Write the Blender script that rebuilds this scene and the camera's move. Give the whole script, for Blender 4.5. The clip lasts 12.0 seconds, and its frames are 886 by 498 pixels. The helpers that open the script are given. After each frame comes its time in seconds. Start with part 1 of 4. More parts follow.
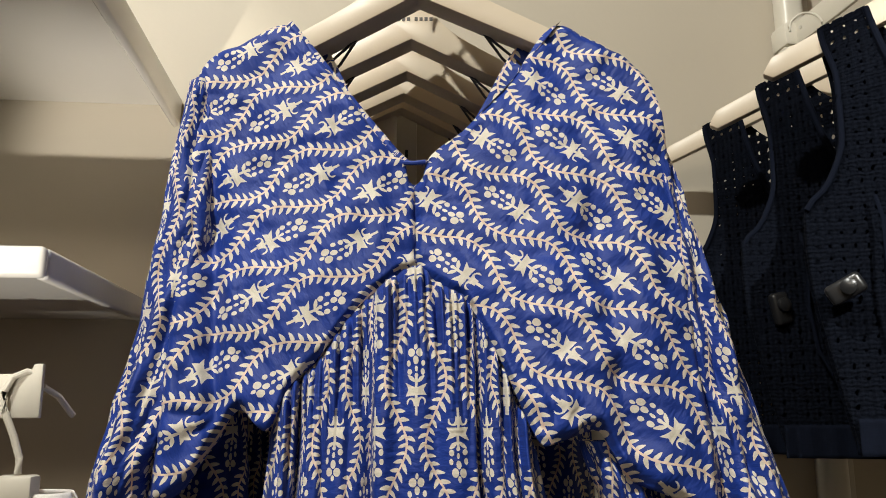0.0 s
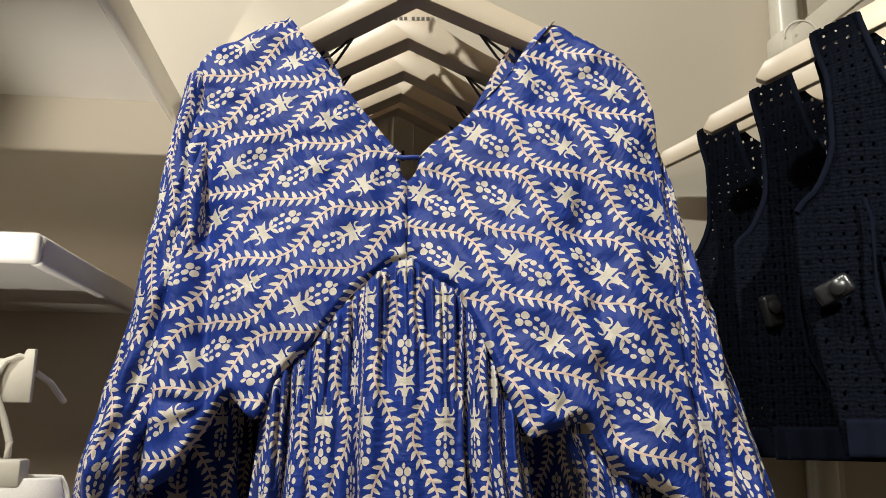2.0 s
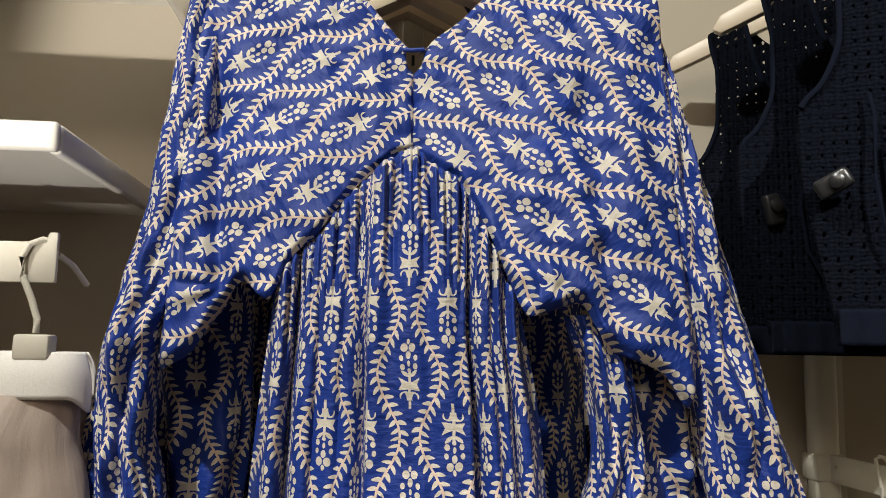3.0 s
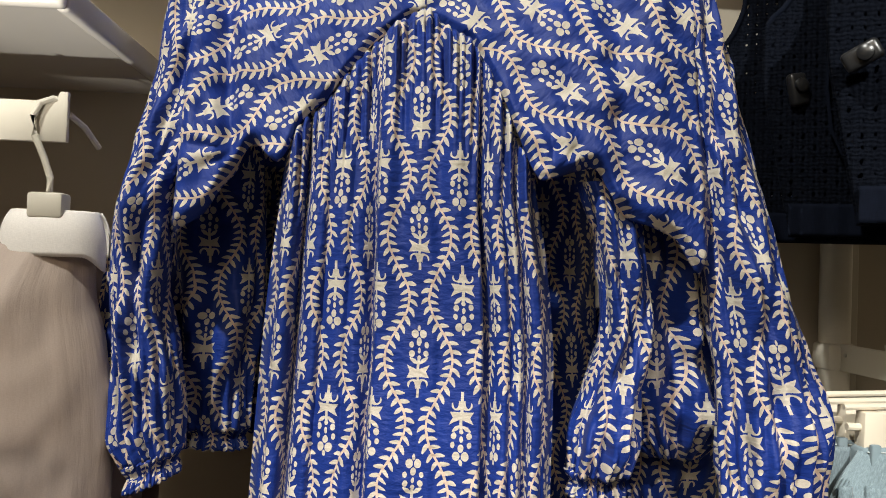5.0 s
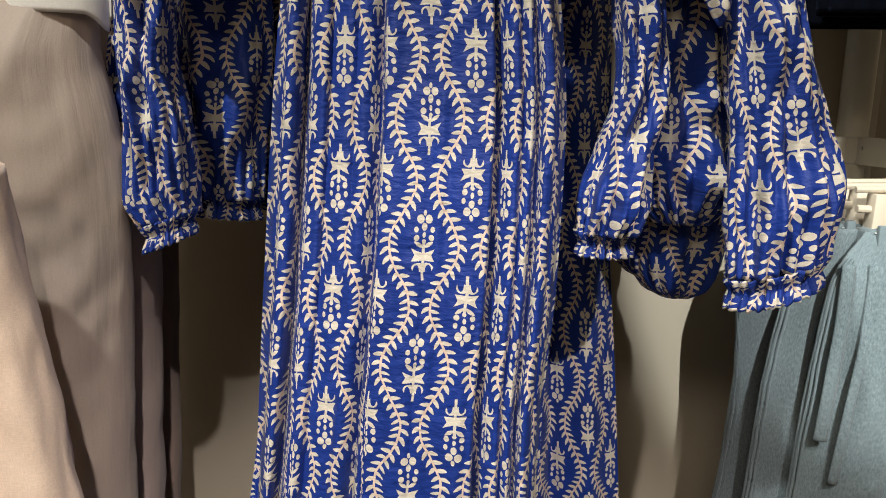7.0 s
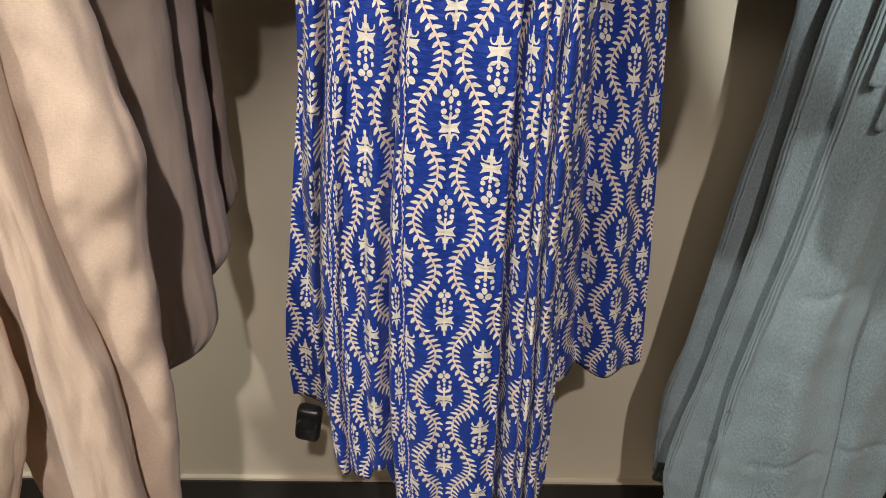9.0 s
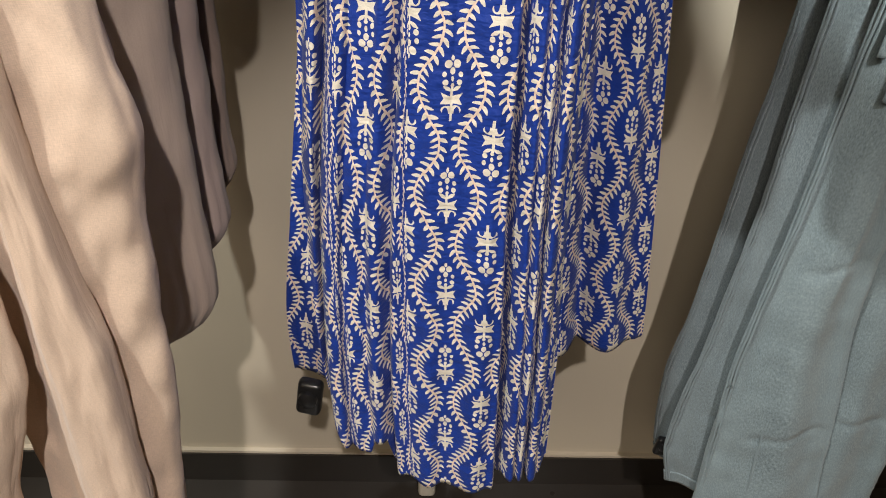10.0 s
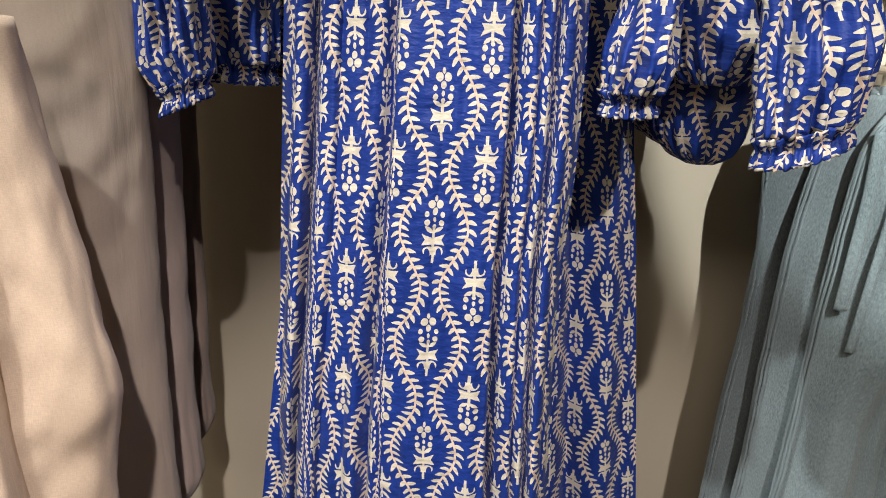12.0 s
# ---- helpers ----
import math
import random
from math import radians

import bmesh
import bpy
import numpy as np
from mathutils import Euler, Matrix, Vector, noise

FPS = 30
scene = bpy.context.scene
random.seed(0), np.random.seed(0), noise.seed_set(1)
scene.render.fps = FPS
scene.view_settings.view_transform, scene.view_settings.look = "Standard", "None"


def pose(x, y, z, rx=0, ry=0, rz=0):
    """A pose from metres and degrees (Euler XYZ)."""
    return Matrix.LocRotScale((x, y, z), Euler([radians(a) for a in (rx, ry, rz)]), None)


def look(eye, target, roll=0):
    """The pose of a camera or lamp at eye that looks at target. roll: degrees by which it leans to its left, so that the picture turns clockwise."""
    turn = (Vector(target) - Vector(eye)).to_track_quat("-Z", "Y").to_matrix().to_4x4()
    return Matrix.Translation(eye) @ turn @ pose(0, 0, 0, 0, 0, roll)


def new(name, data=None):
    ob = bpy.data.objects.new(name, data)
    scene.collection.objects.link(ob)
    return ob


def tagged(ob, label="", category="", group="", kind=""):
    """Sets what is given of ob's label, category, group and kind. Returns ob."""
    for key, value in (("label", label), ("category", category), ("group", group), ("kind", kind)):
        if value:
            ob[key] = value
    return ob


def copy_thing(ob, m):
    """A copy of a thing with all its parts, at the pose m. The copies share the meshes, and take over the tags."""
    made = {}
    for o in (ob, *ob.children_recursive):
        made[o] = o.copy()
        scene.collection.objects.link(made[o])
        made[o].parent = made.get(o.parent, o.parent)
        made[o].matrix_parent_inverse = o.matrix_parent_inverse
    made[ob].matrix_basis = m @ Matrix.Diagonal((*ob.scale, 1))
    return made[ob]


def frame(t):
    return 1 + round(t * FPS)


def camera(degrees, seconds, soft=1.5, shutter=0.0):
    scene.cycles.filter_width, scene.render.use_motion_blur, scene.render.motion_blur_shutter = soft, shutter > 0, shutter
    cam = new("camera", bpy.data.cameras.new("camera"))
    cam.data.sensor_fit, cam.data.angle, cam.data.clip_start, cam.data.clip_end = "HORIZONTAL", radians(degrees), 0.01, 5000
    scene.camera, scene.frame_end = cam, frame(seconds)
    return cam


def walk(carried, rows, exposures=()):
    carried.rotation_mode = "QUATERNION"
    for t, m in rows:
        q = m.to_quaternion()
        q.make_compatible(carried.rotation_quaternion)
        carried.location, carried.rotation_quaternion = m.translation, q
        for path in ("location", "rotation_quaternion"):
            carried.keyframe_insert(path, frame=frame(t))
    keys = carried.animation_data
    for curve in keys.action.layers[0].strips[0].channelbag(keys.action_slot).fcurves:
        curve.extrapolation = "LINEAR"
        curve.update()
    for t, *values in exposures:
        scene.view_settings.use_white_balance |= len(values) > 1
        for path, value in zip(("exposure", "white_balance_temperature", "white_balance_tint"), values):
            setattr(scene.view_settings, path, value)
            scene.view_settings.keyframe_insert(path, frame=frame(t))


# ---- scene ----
cam = camera(57.7, 12.0, 0.95)
PATH = [
    (0, (0.027, 0.095, 1.477), (0.237, 2.044, 1.871), -0.2),
    (0.5, (0.028, 0.096, 1.477), (0.241, 2.039, 1.901), 0.0),
    (1, (0.027, 0.097, 1.478), (0.241, 2.037, 1.915), 0.3),
    (1.5, (0.032, 0.097, 1.476), (0.244, 2.036, 1.918), 0.5),
    (2, (0.035, 0.091, 1.46), (0.243, 2.035, 1.882), 0.7),
    (2.5, (0.042, 0.08, 1.441), (0.239, 2.043, 1.767), 0.8),
    (2.7, (0.044, 0.074, 1.428), (0.23, 2.045, 1.716), 0.9),
    (4.5, (0.05, 0.079, 1.405), (0.18, 2.069, 1.548), 1.8),
    (5, (0.054, 0.082, 1.376), (0.184, 2.077, 1.417), 2.0),
    (5.5, (0.058, 0.086, 1.365), (0.185, 2.082, 1.338), 2.0),
    (6, (0.06, 0.091, 1.363), (0.184, 2.086, 1.314), 2.0),
    (6.5, (0.059, 0.091, 1.352), (0.177, 2.085, 1.25), 2.1),
    (6.8, (0.061, 0.083, 1.326), (0.171, 2.064, 1.074), 2.1),
    (7, (0.057, 0.081, 1.309), (0.169, 2.046, 0.955), 2.2),
    (7.5, (0.059, 0.077, 1.296), (0.149, 1.996, 0.74), 2.2),
    (7.7, (0.056, 0.076, 1.297), (0.145, 1.972, 0.666), 2.1),
    (9.3, (0.053, 0.085, 1.262), (0.086, 1.739, 0.139), 1.7),
    (9.5, (0.053, 0.086, 1.262), (0.085, 1.736, 0.132), 1.7),
    (10, (0.053, 0.089, 1.261), (0.091, 1.734, 0.124), 1.8),
    (10.5, (0.054, 0.091, 1.263), (0.095, 1.74, 0.131), 1.7),
    (11, (0.054, 0.092, 1.267), (0.1, 1.769, 0.179), 1.8),
    (11.5, (0.056, 0.091, 1.272), (0.111, 1.851, 0.323), 1.8),
    (12, (0.06, 0.081, 1.282), (0.124, 1.984, 0.669), 1.8),
]
EXPOSURES = [(0.0, 0.21), (2.5, 0.22), (4.5, 0.24), (5.5, 0.26), (7.0, 0.25), (7.5, 0.24), (9.3, 0.44), (10.5, 0.47), (12.0, 0.44)]
walk(cam, [(t, look(eye, target, roll)) for t, eye, target, roll in PATH], EXPOSURES)

# ---- light ----
world = bpy.data.worlds.new("store_air")
scene.world = world
world.use_nodes = True
world.node_tree.nodes["Background"].inputs[0].default_value = (1.0, 0.86, 0.68, 1)
world.node_tree.nodes["Background"].inputs[1].default_value = 0.004
scene.view_settings.exposure = 0.0
FLOOR, CEILING, WALL = -0.105, 3.35, 1.215


def spot(name, eye, target, watts, angle, blend, size, color):
    data = bpy.data.lights.new(name, "SPOT")
    data.energy, data.spot_size, data.spot_blend = watts, radians(angle), blend
    data.shadow_soft_size, data.color = size, color
    ob = new(name, data)
    ob.matrix_world = look(eye, target)
    return ob


WARM, WARMER = (1.0, 1.0, 0.93), (1.0, 0.91, 0.84)
spot("key_spot", (-0.75, -0.35, 3.28), (0.10, 0.85, 1.52), 170, 86, 0.7, 0.035, WARM)
spot("pool_spot", (0.45, -2.30, 3.28), (0.92, 1.215, 1.25), 540, 16.6, 0.25, 0.02, WARM)
spot("aisle_spot", (0.30, -1.60, 3.28), (0.08, 1.10, -0.03), 240, 24.5, 0.5, 0.035, WARMER)
# added low spot, standing in for light the glossy lower shelf reflects onto the wall
spot("shelf_bounce_spot", (-0.66, -0.62, 0.90), (-0.245, 1.215, 1.84), 120, 13.0, 0.8, 0.012, (1.0, 0.95, 0.85))


def area(name, eye, target, watts, sx, sy, color):
    data = bpy.data.lights.new(name, "AREA")
    data.shape, data.size, data.size_y, data.energy, data.color = "RECTANGLE", sx, sy, watts, color
    ob = new(name, data)
    ob.matrix_world = look(eye, target)
    return ob


area("ceiling_panel_light", (-1.3, -2.4, 3.32), (-0.9, -0.6, 0), 58, 2.0, 1.0, (1.0, 0.86, 0.68))

# ---- materials ----


class Nodes:
    """Short forms for shader arithmetic on one material."""

    def __init__(self, name):
        self.mat = bpy.data.materials.new(name)
        self.mat.use_nodes = True
        self.tree = self.mat.node_tree
        self.bsdf = self.tree.nodes["Principled BSDF"]
        self.out = self.tree.nodes["Material Output"]

    def node(self, kind, **props):
        n = self.tree.nodes.new(kind)
        if "operation" in props:
            n.operation = props["operation"]
        return n

    def put(self, socket, value):
        if isinstance(value, (int, float)):
            socket.default_value = value
        elif isinstance(value, tuple):
            socket.default_value = value
        else:
            self.tree.links.new(value, socket)

    def m(self, op, a, b=None, c=None):
        n = self.node("ShaderNodeMath", operation=op)
        for i, v in enumerate((a, b, c)):
            if v is not None:
                self.put(n.inputs[i], v)
        return n.outputs[0]

    def add(self, a, b):
        return self.m("ADD", a, b)

    def sub(self, a, b):
        return self.m("SUBTRACT", a, b)

    def mul(self, a, b):
        return self.m("MULTIPLY", a, b)

    def div(self, a, b):
        return self.m("DIVIDE", a, b)

    def less(self, a, b):
        return self.m("LESS_THAN", a, b)

    def more(self, a, b):
        return self.m("GREATER_THAN", a, b)

    def either(self, *masks):
        r = masks[0]
        for k in masks[1:]:
            r = self.m("MAXIMUM", r, k)
        return r

    def coords(self, kind="Object", scale=(1, 1, 1)):
        tc = self.node("ShaderNodeTexCoord")
        mp = self.node("ShaderNodeMapping")
        self.tree.links.new(tc.outputs[kind], mp.inputs[0])
        mp.inputs["Scale"].default_value = scale
        return mp.outputs[0]

    def noise(self, scale, detail=3, rough=0.55, vector=None):
        n = self.node("ShaderNodeTexNoise")
        n.inputs["Scale"].default_value, n.inputs["Detail"].default_value = scale, detail
        n.inputs["Roughness"].default_value = rough
        if vector is not None:
            self.tree.links.new(vector, n.inputs["Vector"])
        return n.outputs[0]

    def mix(self, fac, a, b):
        n = self.node("ShaderNodeMix")
        n.data_type = "RGBA"
        self.put(n.inputs[0], fac)
        self.put(n.inputs[6], a)
        self.put(n.inputs[7], b)
        return n.outputs[2]

    def span(self, v, lo, hi):
        n = self.node("ShaderNodeMapRange")
        self.put(n.inputs[0], v)
        n.inputs[3].default_value, n.inputs[4].default_value = lo, hi
        n.inputs[1].default_value, n.inputs[2].default_value = 0.3, 0.7
        return n.outputs[0]

    def bump(self, height, strength, distance, below=None):
        n = self.node("ShaderNodeBump")
        n.inputs["Strength"].default_value, n.inputs["Distance"].default_value = strength, distance
        self.put(n.inputs["Height"], height)
        if below is not None:
            self.tree.links.new(below, n.inputs["Normal"])
        self.tree.links.new(n.outputs[0], self.bsdf.inputs["Normal"])
        return n.outputs[0]

    def finish(self, color, rough=0.6, metal=0.0, sheen=0.0):
        self.put(self.bsdf.inputs["Base Color"], color)
        self.put(self.bsdf.inputs["Roughness"], rough)
        self.put(self.bsdf.inputs["Metallic"], metal)
        self.bsdf.inputs["Sheen Weight"].default_value = sheen
        return self.mat


def plain(name, color, rough=0.5, speckle=0.06, scale=60, bump=0.1, metal=0.0):
    """A painted, moulded or bare surface with faint mottling at two scales."""
    k = Nodes(name)
    v = k.coords()
    big = k.noise(scale * 0.08, 3, 0.6, v)
    fine = k.noise(scale * 6, 2, 0.5, v)
    lo = tuple(c * (1 - speckle) for c in color) + (1,)
    hi = tuple(min(1, c * (1 + speckle)) for c in color) + (1,)
    col = k.mix(k.span(big, 0, 1), lo, hi)
    k.bump(fine, bump, 0.0006)
    return k.finish(col, k.span(big, rough * 0.88, min(1, rough * 1.12)), metal)


# The block print: half-drop ogee of leafy vines round flower motifs, in metres of cloth.
PRINT_W, PRINT_H = 0.077, 0.1025


def print_cloth(name, blue=(0.008, 0.036, 0.262), cream=(0.75, 0.695, 0.59), crepe=0.95):
    k = Nodes(name)
    tc = k.node("ShaderNodeUVMap")
    sep = k.node("ShaderNodeSeparateXYZ")
    # a slight hand-drawn wobble of the whole print
    wob = k.node("ShaderNodeTexNoise")
    wob.inputs["Scale"].default_value, wob.inputs["Detail"].default_value = 55, 1
    k.tree.links.new(tc.outputs[0], wob.inputs["Vector"])
    dv = k.node("ShaderNodeVectorMath", operation="MULTIPLY_ADD")
    k.tree.links.new(wob.outputs["Color"], dv.inputs[0])
    dv.inputs[1].default_value, dv.inputs[2].default_value = (0.0028, 0.0028, 0), (-0.0014, -0.0014, 0)
    sm = k.node("ShaderNodeVectorMath", operation="ADD")
    k.tree.links.new(tc.outputs[0], sm.inputs[0])
    k.tree.links.new(dv.outputs[0], sm.inputs[1])
    k.tree.links.new(sm.outputs[0], sep.inputs[0])
    u, v = sep.outputs[0], sep.outputs[1]
    half = PRINT_W / 2
    # vines between the columns
    cell = k.m("FLOOR", k.div(u, half))
    odd = k.m("FLOORED_MODULO", cell, 2.0)
    sign = k.sub(1.0, k.mul(odd, 2.0))
    mid = k.mul(k.add(cell, 0.5), half)
    phase = k.mul(v, 2 * math.pi / PRINT_H)
    sway = 0.0102
    off = k.mul(sign, k.mul(k.m("COSINE", phase), sway))
    slope = k.mul(sign, k.mul(k.m("SINE", phase), -sway * 2 * math.pi / PRINT_H))
    dx = k.sub(k.sub(u, mid), off)
    cosv = k.div(1.0, k.m("SQRT", k.add(1.0, k.mul(slope, slope))))
    p = k.mul(dx, cosv)
    ap = k.m("ABSOLUTE", p)
    along = k.add(v, k.mul(k.mul(dx, slope), k.mul(cosv, cosv)))
    step = PRINT_H / 15
    shift = k.add(along, k.mul(ap, k.add(k.mul(ap, 36.0), 0.15)))
    # the leaves of the two sides stand slightly apart along the stem
    shift = k.add(shift, k.mul(k.more(p, 0.0), step * 0.28))
    q = k.m("ABSOLUTE", k.mul(k.sub(k.m("FRACT", k.div(shift, step)), 0.5), step))
    tl = k.m("MINIMUM", k.div(ap, 0.0078), 1.0)
    width = k.mul(k.m("POWER", k.m("MAXIMUM", k.m("SINE", k.mul(k.m("POWER", tl, 0.8), math.pi)), 0.0), 0.55), 0.00175)
    leaf = k.less(q, width)
    stem = k.less(ap, 0.00095)
    # motifs in the columns; every second column is upside down and half a repeat lower
    col = k.m("ROUND", k.div(u, half))
    odd2 = k.m("FLOORED_MODULO", col, 2.0)
    x = k.m("ABSOLUTE", k.sub(u, k.mul(col, half)))
    y0 = k.sub(v, k.mul(odd2, PRINT_H / 2))
    y1 = k.mul(k.sub(k.m("FRACT", k.add(k.div(y0, PRINT_H), 0.5)), 0.5), PRINT_H)
    y = k.mul(y1, k.sub(1.0, k.mul(odd2, 2.0)))

    def blob(cx, cy, rx, ry, turn=0.0, power=2.0):
        a, b = k.sub(x, cx / 1000), k.sub(y, cy / 1000)
        if turn:
            c, s = math.cos(radians(turn)), math.sin(radians(turn))
            a, b = k.add(k.mul(a, c), k.mul(b, s)), k.sub(k.mul(b, c), k.mul(a, s))
        a, b = k.mul(a, 1000 / rx), k.mul(b, 1000 / ry)
        if power == 2.0:
            return k.less(k.add(k.mul(a, a), k.mul(b, b)), 1.0)
        return k.less(k.add(k.m("ABSOLUTE", a), k.mul(b, b)), 1.0)

    crescent = k.mul(blob(4.0, -18.0, 5.0, 3.9), k.sub(1.0, blob(5.2, -21.0, 2.6, 5.4)))
    rod_mask = k.mul(k.less(x, 0.0012), k.mul(k.less(y, 0.003), k.more(y, -0.0285)))
    upper = blob(4.2, 0.6, 4.5, 1.8, 36, 1)
    # the broad side leaf: two edges that spread from the stem and a notched outer end
    rise = k.less(k.sub(y, k.mul(x, 0.42)), -0.0070)
    fall = k.more(k.add(y, k.mul(x, 0.06)), -0.0125)
    notch = k.less(k.sub(x, k.mul(k.m("ABSOLUTE", k.add(y, 0.0080)), 0.55)), 0.0072)
    wing = k.mul(k.mul(rise, fall), k.mul(notch, k.sub(1.0, blob(4.2, 0.6, 5.4, 3.1, 36, 1))))
    flower = k.either(
        blob(0, 26.8, 1.5, 2.4), blob(3.7, 22.0, 3.2, 3.6), blob(0, 15.8, 2.4, 3.3), blob(6.9, 13.4, 1.9, 2.4),
        blob(6.2, 6.3, 2.3, 2.6), blob(0, 8.8, 1.4, 2.4), blob(0, 3.2, 1.7, 1.8), upper, wing, crescent, rod_mask)
    ink = k.either(leaf, stem, flower)
    # worn print and cloth tone at two scales
    big = k.noise(9, 2, 0.5, tc.outputs[0])
    fine = k.noise(900, 2, 0.6, tc.outputs[0])
    c_blue = k.mix(k.span(big, 0, 1), tuple(c * 0.86 for c in blue) + (1,), tuple(c * 1.12 for c in blue) + (1,))
    c_cream = k.mix(k.span(fine, 0, 1), tuple(c * 0.88 for c in cream) + (1,), cream + (1,))
    c_cream = k.mix(k.less(ap, 0.0016), c_cream, (cream[0], cream[1] * 0.86, cream[2] * 0.82, 1))
    color = k.mix(ink, c_blue, c_cream)
    stretch = k.node("ShaderNodeMapping")
    stretch.inputs["Scale"].default_value = (0.45, 1, 1)
    k.tree.links.new(tc.outputs[0], stretch.inputs[0])
    crinkle = k.noise(260, 3, 0.6, stretch.outputs[0])
    pucker = k.noise(70, 2, 0.5, stretch.outputs[0])
    b1 = k.bump(crinkle, crepe, 0.0013)
    k.bump(pucker, crepe * 0.6, 0.004, b1)
    k.bsdf.inputs["Specular IOR Level"].default_value = 0.3
    return k.finish(color, 0.55, 0, 0.04)


cloth = print_cloth("blue_block_print_crepe")
plain_blue = plain("plain_blue_crepe", (0.011, 0.040, 0.275), 0.6)


def weave(name, color, rough=0.8, scale=1500, wrinkle=14, slub=0.1, sheen=0.2, bump=0.35):
    k = Nodes(name)
    tc = k.node("ShaderNodeUVMap")
    warp = k.node("ShaderNodeMapping")
    warp.inputs["Scale"].default_value = (1, 0.12, 1)
    weft = k.node("ShaderNodeMapping")
    weft.inputs["Scale"].default_value = (0.12, 1, 1)
    k.tree.links.new(tc.outputs[0], warp.inputs[0])
    k.tree.links.new(tc.outputs[0], weft.inputs[0])
    threads = k.mul(k.add(k.noise(scale, 2, 0.6, warp.outputs[0]), k.noise(scale, 2, 0.6, weft.outputs[0])), 0.5)
    drape = k.node("ShaderNodeMapping")
    drape.inputs["Scale"].default_value = (1, 0.3, 1)
    k.tree.links.new(tc.outputs[0], drape.inputs[0])
    big = k.noise(wrinkle, 4, 0.55, drape.outputs[0])
    lo, hi = tuple(c * (1 - slub) for c in color) + (1,), tuple(min(1, c * (1 + slub)) for c in color) + (1,)
    col = k.mix(k.span(threads, 0, 1), lo, hi)
    b1 = k.bump(threads, bump, 0.0005)
    k.bump(big, bump * 0.8, 0.007, b1)
    return k.finish(col, rough, 0, sheen)


white_shirt = weave("white_cotton", (0.80, 0.76, 0.72))
# white shirt cloth; the shade on its body is put into this colour
shaded_white_satin = weave("shaded_white_satin", (0.43, 0.345, 0.295), 0.55, bump=0.4)
lilac_linen = weave("mauve_grey_cotton", (0.40, 0.31, 0.285))
taupe_cloth = weave("taupe_cotton", (0.31, 0.225, 0.195))
cream_linen = weave("cream_linen", (0.62, 0.475, 0.375), slub=0.16, wrinkle=18, bump=0.4)
binding = plain("black_tape", (0.02, 0.02, 0.03), 0.6)


def denim(name, color, dark):
    k = Nodes(name)
    tc = k.node("ShaderNodeUVMap")
    twill = k.node("ShaderNodeMapping")
    twill.inputs["Scale"].default_value = (1, 0.3, 1)
    twill.inputs["Rotation"].default_value = (0, 0, 0.9)
    k.tree.links.new(tc.outputs[0], twill.inputs[0])
    grain = k.noise(620, 3, 0.7, twill.outputs[0])
    long = k.node("ShaderNodeMapping")
    long.inputs["Scale"].default_value = (1, 0.35, 1)
    k.tree.links.new(tc.outputs[0], long.inputs[0])
    fade = k.noise(11, 4, 0.6, long.outputs[0])
    spots = k.noise(260, 4, 0.7, tc.outputs[0])
    base = k.mix(k.span(fade, 0, 1), dark + (1,), color + (1,))
    pale = tuple(min(1, c * 1.3 + 0.04) for c in color) + (1,)
    col = k.mix(k.mul(k.span(grain, 0, 1), 0.95), base, pale)
    col = k.mix(k.mul(k.span(spots, 0, 1), 0.45), col, dark + (1,))
    b1 = k.bump(grain, 0.4, 0.0006)
    k.bump(fade, 0.6, 0.014, b1)
    return k.finish(col, 0.85, 0, 0.2)


blue_denim = denim("washed_blue_denim", (0.225, 0.295, 0.325), (0.08, 0.118, 0.142))
# darker copies of the washed denim: shade on the rear jeans as colour
deep_shade_denim = denim("washed_denim_deep_shade", (0.13, 0.165, 0.185), (0.06, 0.08, 0.095))
shade_denim = denim("washed_denim_shade", (0.175, 0.225, 0.25), (0.08, 0.11, 0.13))
thread = plain("seam_thread", (0.50, 0.55, 0.56), 0.8)


def knit(name):
    """Navy pointelle knit: ribbed stitches with real holes in a grid."""
    k = Nodes(name)
    tc = k.node("ShaderNodeUVMap")
    sep = k.node("ShaderNodeSeparateXYZ")
    k.tree.links.new(tc.outputs[0], sep.inputs[0])
    u, v = sep.outputs[0], sep.outputs[1]
    jit = k.noise(95, 2, 0.5, tc.outputs[0])
    a = k.mul(k.sub(k.m("FRACT", k.div(k.add(u, k.mul(jit, 0.005)), 0.0118)), 0.5), 0.0118)
    b = k.mul(k.sub(k.m("FRACT", k.div(k.add(v, k.mul(jit, 0.012)), 0.0132)), 0.5), 0.0132)
    d = k.m("SQRT", k.add(k.mul(a, a), k.mul(k.mul(b, b), 0.6)))
    hole = k.less(d, k.mul(k.sub(jit, 0.06), 0.0034))
    ribs = k.mul(k.m("SINE", k.add(k.mul(v, 2 * math.pi / 0.0046), k.mul(jit, 9.0))), 0.45)
    cols = k.mul(k.m("SINE", k.mul(u, 2 * math.pi / 0.0059)), 1.6)
    yarn = k.noise(1200, 2, 0.6, tc.outputs[0])
    height = k.add(k.mul(k.add(ribs, k.mul(cols, 0.6)), 0.4), yarn)
    height = k.add(height, k.mul(d, 120.0))
    k.bump(height, 1.0, 0.0034)
    col = k.mix(k.span(yarn, 0, 1), (0.0015, 0.0022, 0.0045, 1), (0.006, 0.0085, 0.0165, 1))
    k.bsdf.inputs["Specular IOR Level"].default_value = 0.06
    k.finish(col, 0.9, 0, 0.0)
    clear = k.node("ShaderNodeBsdfTransparent")
    blend = k.node("ShaderNodeMixShader")
    k.tree.links.new(hole, blend.inputs[0])
    k.tree.links.new(k.bsdf.outputs[0], blend.inputs[1])
    k.tree.links.new(clear.outputs[0], blend.inputs[2])
    k.tree.links.new(blend.outputs[0], k.out.inputs["Surface"])
    return k.mat


